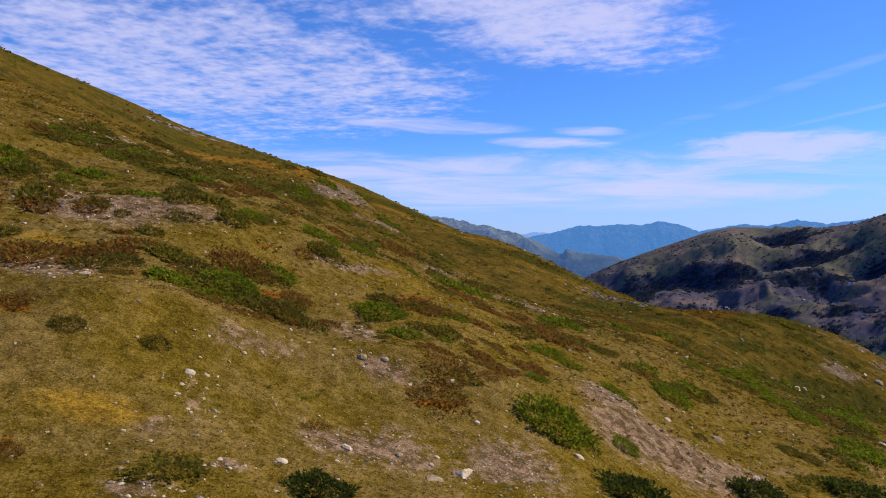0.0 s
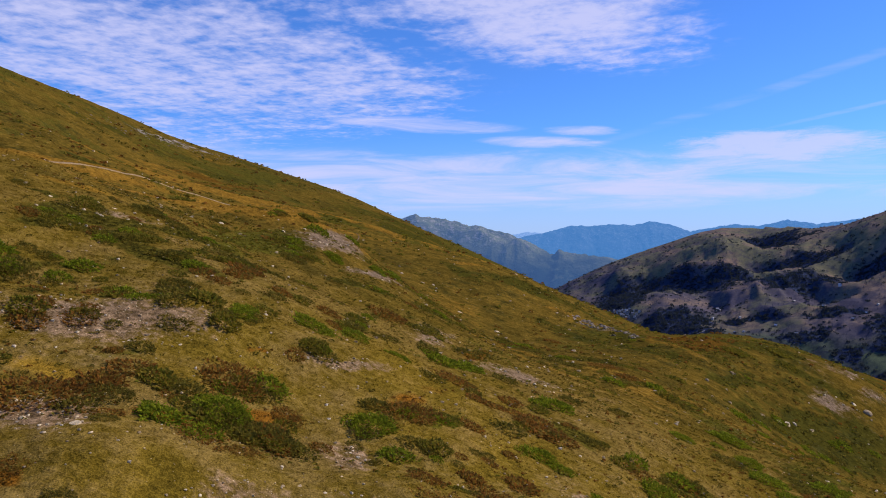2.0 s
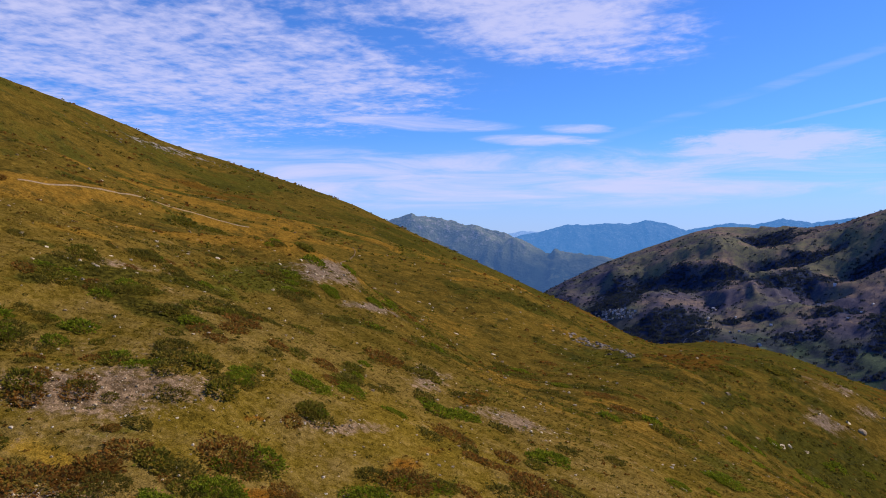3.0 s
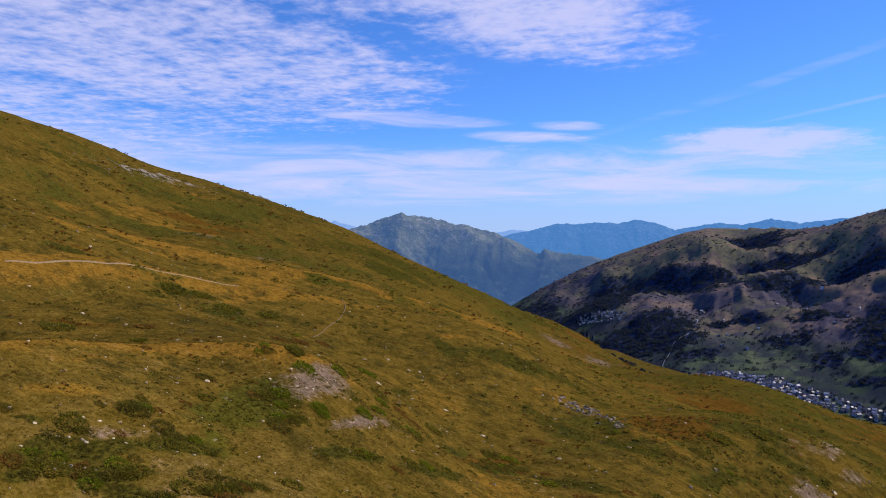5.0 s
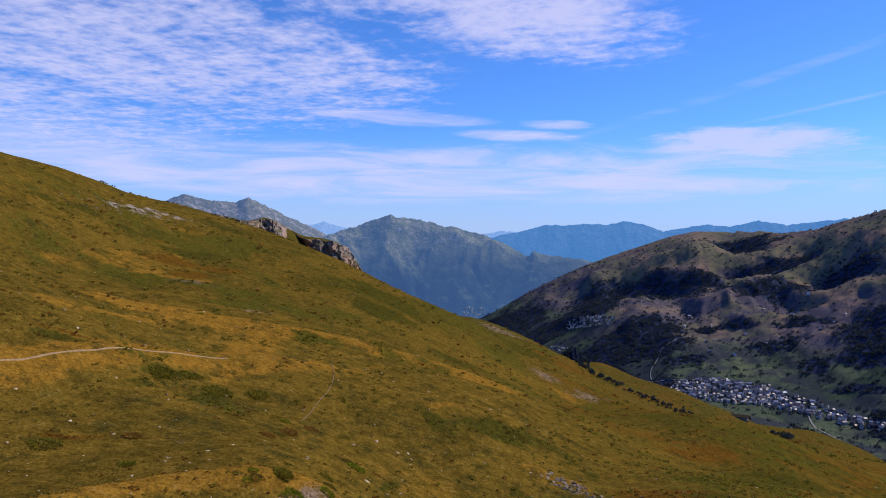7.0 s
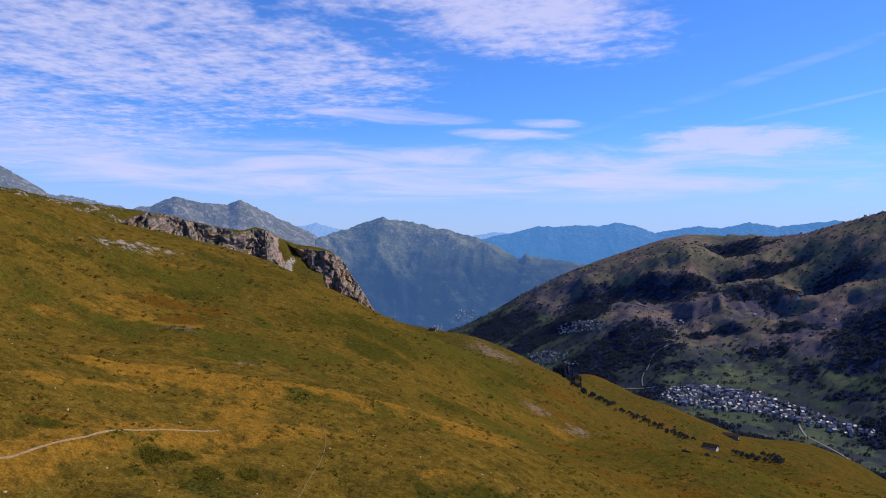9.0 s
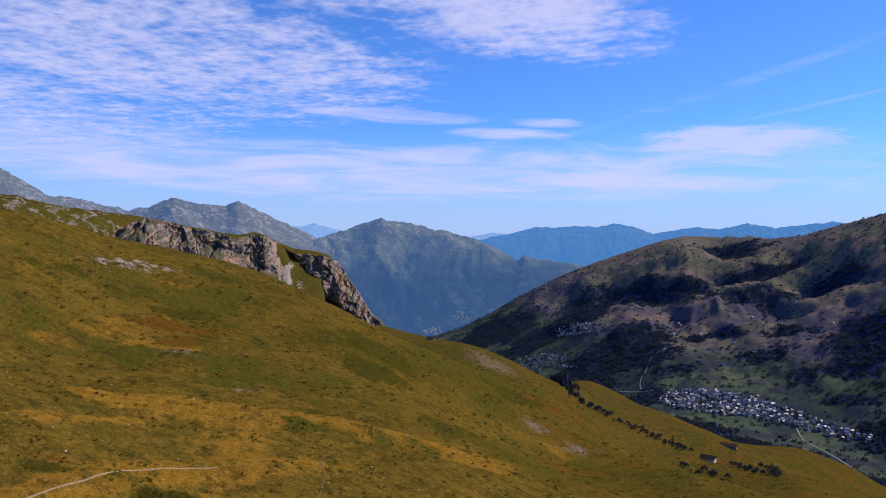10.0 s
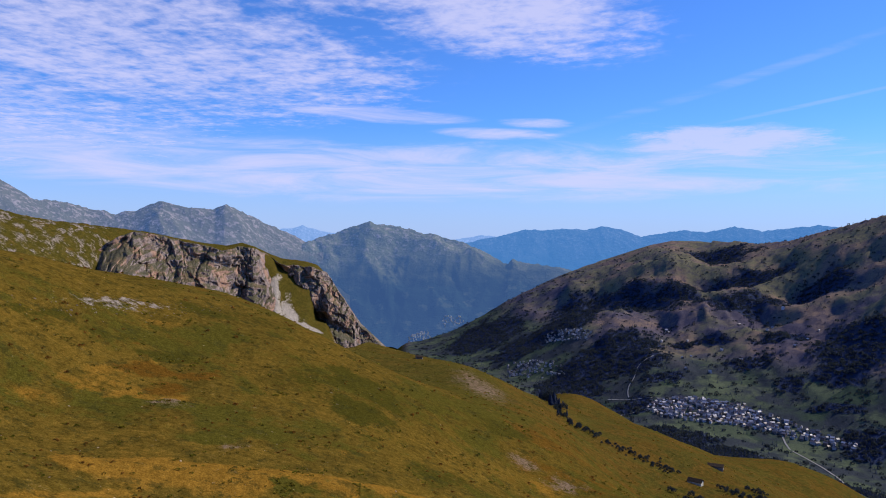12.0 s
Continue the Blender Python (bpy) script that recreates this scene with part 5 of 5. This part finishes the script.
for k, (x, y, h) in enumerate(spots):
    tall = y > 600
    model = MODELS[int(RNG.integers(2)) if tall and RNG.uniform() < 0.75 else 2 + int(RNG.integers(2))]
    h *= 1.0 if tall or k >= 25 else RNG.uniform(0.55, 0.95)
    h *= 1.0 if model.name.startswith("conifer") else 0.85
    m = Matrix.Translation((x, y, ground_z(x, y) - 0.1)) @ Matrix.Rotation(RNG.uniform(0, 6.28), 4, "Z") @ Matrix.Diagonal((h, h, h, 1))
    if k < 4:
        model = MODELS[k]
        model.matrix_world = m
    else:
        copied = copy_thing(model, m)
        copied.matrix_world = m

# woods of the valley and its far side
x, y, r = fan(130000, 1000, 2900, 3, 37)
r = 1000 + (2900 - 1000) * RNG.uniform(0, 1, len(x)) ** 0.8
a = np.radians(RNG.uniform(2, 37, len(x)))
x, y = r * np.sin(a), r * np.cos(a)
wood = covers(x, y, relief(x, y))[5]
keep = RNG.uniform(0, 1, len(x)) < np.clip((wood - 0.25) * 2.2, 0.05, 0.9)
x, y, r = x[keep], y[keep], r[keep]
half = len(x) * 2 // 3
v, f = conifer_shape(3, 5, 9)
many("conifer_wood", (v, f), (x[:half], y[:half], RNG.uniform(3.5, 7.5, half), RNG.uniform(0, 6.28, half), RNG.uniform(0.8, 1.1, half)), HAZY_NEEDLES, "dark conifer woods on the valley slopes", "woodland")
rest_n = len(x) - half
many("broadleaf_wood", tussock(16, 12), (x[half:], y[half:], RNG.uniform(4, 8, rest_n), RNG.uniform(0, 6.28, rest_n), RNG.uniform(0.9, 1.6, rest_n)), HAZY_BROADLEAF, "dark broadleaf woods on the valley slopes", "woodland")


# ---- houses ----
def gable(name, w, l, h, ridge):
    """Walls with two gables, from 2.5 m under the ground."""
    bm = bmesh.new()
    lo = [bm.verts.new(p) for p in ((-w, -l, -2.5), (w, -l, -2.5), (w, l, -2.5), (-w, l, -2.5))]
    hi = [bm.verts.new(p) for p in ((-w, -l, h), (w, -l, h), (w, l, h), (-w, l, h))]
    top = [bm.verts.new((0, -l, ridge)), bm.verts.new((0, l, ridge))]
    bm.faces.new([lo[0], lo[1], hi[1], top[0], hi[0]])
    bm.faces.new([lo[2], lo[3], hi[3], top[1], hi[2]])
    bm.faces.new([lo[1], lo[2], hi[2], hi[1]])
    bm.faces.new([lo[3], lo[0], hi[0], hi[3]])
    me = bpy.data.meshes.new(name)
    bm.to_mesh(me)
    bm.free()
    return me


def slabs(name, w, l, h, ridge, over=0.5, thick=0.3):
    """Two roof slabs with eaves, meeting at the ridge."""
    bm = bmesh.new()
    fall = (ridge - h) / w
    for sgn in (-1, 1):
        e = w + over
        z = ridge - fall * e
        a, b = (0, ridge), (sgn * e, z)
        v = [bm.verts.new((px, py, pz + dz)) for dz in (0.02, thick) for py in (-l - over, l + over) for px, pz in (a, b)]
        for q in ((0, 1, 3, 2), (4, 6, 7, 5), (0, 4, 5, 1), (2, 3, 7, 6), (1, 5, 7, 3), (0, 2, 6, 4)):
            bm.faces.new([v[i] for i in q])
    bmesh.ops.recalc_face_normals(bm, faces=bm.faces)
    me = bpy.data.meshes.new(name)
    bm.to_mesh(me)
    bm.free()
    return me


def house(w, l, h, ridge, label, group):
    ob = new("house")
    part("wall", gable("wall", w, l, h, ridge), WALLS, ob)
    part("roof", slabs("roof", w, l, h, ridge), ROOFS, ob)
    return tagged(ob, label, "house", group)


def inside(px, py, poly):
    odd = False
    for (x0, y0), (x1, y1) in zip(poly, poly[1:] + poly[:1]):
        if (y0 > py) != (y1 > py) and px < (x1 - x0) * (py - y0) / (y1 - y0) + x0:
            odd = not odd
    return odd


def settle(models, poly, count, gap):
    """Houses set close together inside an outline, turned roughly with the slope."""
    xs, ys = [p[0] for p in poly], [p[1] for p in poly]
    taken = []
    for _ in range(count * 40):
        if len(taken) >= count:
            break
        x, y = RNG.uniform(min(xs), max(xs)), RNG.uniform(min(ys), max(ys))
        if inside(x, y, poly) and all((x - u) ** 2 + (y - v) ** 2 > gap * gap for u, v in taken):
            taken.append((x, y))
    for k, (x, y) in enumerate(taken):
        m = Matrix.Translation((x, y, ground_z(x, y))) @ Matrix.Rotation(RNG.normal(0.5, 0.35) + (1.57 if RNG.uniform() < 0.35 else 0), 4, "Z")
        model = models[k % len(models)]
        if k < len(models):
            model.matrix_world = m
        else:
            copy_thing(model, m)


sizes = [(2.0, 2.7, 3.2, 4.7), (2.4, 3.1, 3.8, 5.5), (1.7, 2.2, 2.7, 4.0), (2.2, 3.8, 3.8, 5.4)]
settle([house(*q, "small stone and timber chalet with a slate roof", "houses of the large village") for q in sizes],
       [(478, 1392), (500, 1425), (540, 1432), (600, 1412), (655, 1375), (690, 1320), (748, 1230), (765, 1195), (745, 1180), (700, 1225), (636, 1284), (561, 1320), (500, 1350)], 280, 5.7)


def hamlet(name, poly, count, gap, label, height=ground_z, shrink=1.0, mats=()):
    """A far cluster of houses, too small to tell apart: one mesh."""
    xs, ys = [p[0] for p in poly], [p[1] for p in poly]
    bm, taken = bmesh.new(), []
    for _ in range(count * 40):
        x, y = RNG.uniform(min(xs), max(xs)), RNG.uniform(min(ys), max(ys))
        if len(taken) < count and inside(x, y, poly) and all((x - u) ** 2 + (y - v) ** 2 > gap * gap for u, v in taken):
            taken.append((x, y))
            q = [c * shrink for c in sizes[len(taken) % 4]]
            m = Matrix.Translation((x, y, height(x, y))) @ Matrix.Rotation(RNG.normal(0.5, 0.5), 4, "Z")
            for k, me in enumerate((gable("wall", *q), slabs("roof", *q))):
                me.transform(m)
                old = len(bm.faces)
                bm.from_mesh(me)
                bm.faces.ensure_lookup_table()
                for f in bm.faces[old:]:
                    f.material_index = k
                bpy.data.meshes.remove(me)
    me = bpy.data.meshes.new(name)
    bm.to_mesh(me)
    bm.free()
    for mat in mats or (HAMLET_WALLS, HAMLET_ROOFS):
        me.materials.append(mat)
    return tagged(new(name, me), label, "hamlet", kind="stuff")


HAMLET_WALLS = scatter_material("hamlet_wall", [(0.14, 0.12, 0.12), (0.34, 0.32, 0.34), (0.58, 0.56, 0.58)], 0.85, 1.5, 0.03)
HAMLET_ROOFS = scatter_material("hamlet_roof", [(0.10, 0.10, 0.105), (0.17, 0.165, 0.175), (0.32, 0.31, 0.325)], 0.45, 2.0, 0.05)
hamlet("village_outbuildings", [(478, 1392), (500, 1425), (540, 1432), (600, 1412), (655, 1375), (690, 1320), (748, 1230), (765, 1195), (745, 1180), (700, 1225), (636, 1284), (561, 1320), (500, 1350)], 150, 5.5, "small barns and sheds crowded between the village houses", ground_z, 0.62)
hamlet("wooded_hamlet", [(289, 1835), (306, 1975), (370, 1890), (418, 1795), (398, 1705), (340, 1765)], 80, 6.5, "cluster of chalets among trees on the valley floor", ground_z, 0.85)
hamlet("upper_hamlet", [(412, 2010), (425, 2085), (500, 1960), (512, 1900), (490, 1870), (450, 1930)], 65, 7, "cluster of chalets on the far valley side", ground_z, 0.85)
settle([house(*q, "lone chalet on the open slope across the valley", "scattered chalets") for q in sizes], [(560, 1650), (720, 1950), (960, 1850), (1000, 1650), (840, 1550), (600, 1500)], 18, 34)


# ---- the hut on the spur ----
def hut(x, y, turn, w, l, h, ridge, name, label, roof_label, gable_end):
    ob = new(name)
    part("wall", gable("wall", w, l, h, ridge), gable_end, ob)
    part("roof", slabs("roof", w, l, h, ridge, 0.5, 0.22), BARK, ob, roof_label)
    ob.matrix_world = Matrix.Translation((x, y, ground_z(x, y) - 0.2)) @ Matrix.Rotation(radians(turn), 4, "Z")
    return tagged(ob, label, "hut")


PLASTER = scatter_material("pale_hut_wall", [(0.55, 0.52, 0.42), (0.68, 0.64, 0.52)], 0.9, 1.5, 0.03, False)
# lighter than slate: haze before the far hamlets is put into the roof colour
HAZED_SLATE = scatter_material("hazed_slate_roof", [(0.42, 0.41, 0.44), (0.60, 0.58, 0.60)], 0.6, 1.5, 0.03)
RUIN = scatter_material("dry_stone", [(0.14, 0.12, 0.10), (0.24, 0.21, 0.18)], 0.95, 2.0, 0.2, False)
hut(209, 507, 48, 2.3, 4.6, 2.4, 4.0, "stone_hut", "long stone hut with a dark roof and pale gable", "dark weathered roof", PLASTER)
hut(253, 575, 60, 2.8, 5.5, 2.0, 3.4, "old_barn", "grey tumbledown barn below the spur", "grey sagging roof", RUIN)
hut(26, 655, 80, 1.8, 2.8, 2.0, 3.0, "shepherd_hut", "small dark hut on the crest", "dark roof", RUIN)


# ---- hamlets on the flank of the far peak ----
flank = BVHTree.FromPolygons([v.co for v in PEAK.data.vertices], [tuple(p.vertices) for p in PEAK.data.polygons])


def flank_z(x, y):
    hit = flank.ray_cast(Vector((x, y, 900)), Vector((0, 0, -1)))[0]
    return hit.z if hit else -300.0


hamlet("far_hamlet", [(70, 2735), (75, 2775), (140, 2780), (150, 2740)], 34, 8, "pale far hamlet on the mountain's flank", flank_z, 0.9, (PLASTER, HAZED_SLATE))
hamlet("far_hamlet", [(195, 2780), (200, 2830), (270, 2830), (275, 2790)], 30, 8, "pale far hamlet on the mountain's flank", flank_z, 0.8, (PLASTER, HAZED_SLATE))
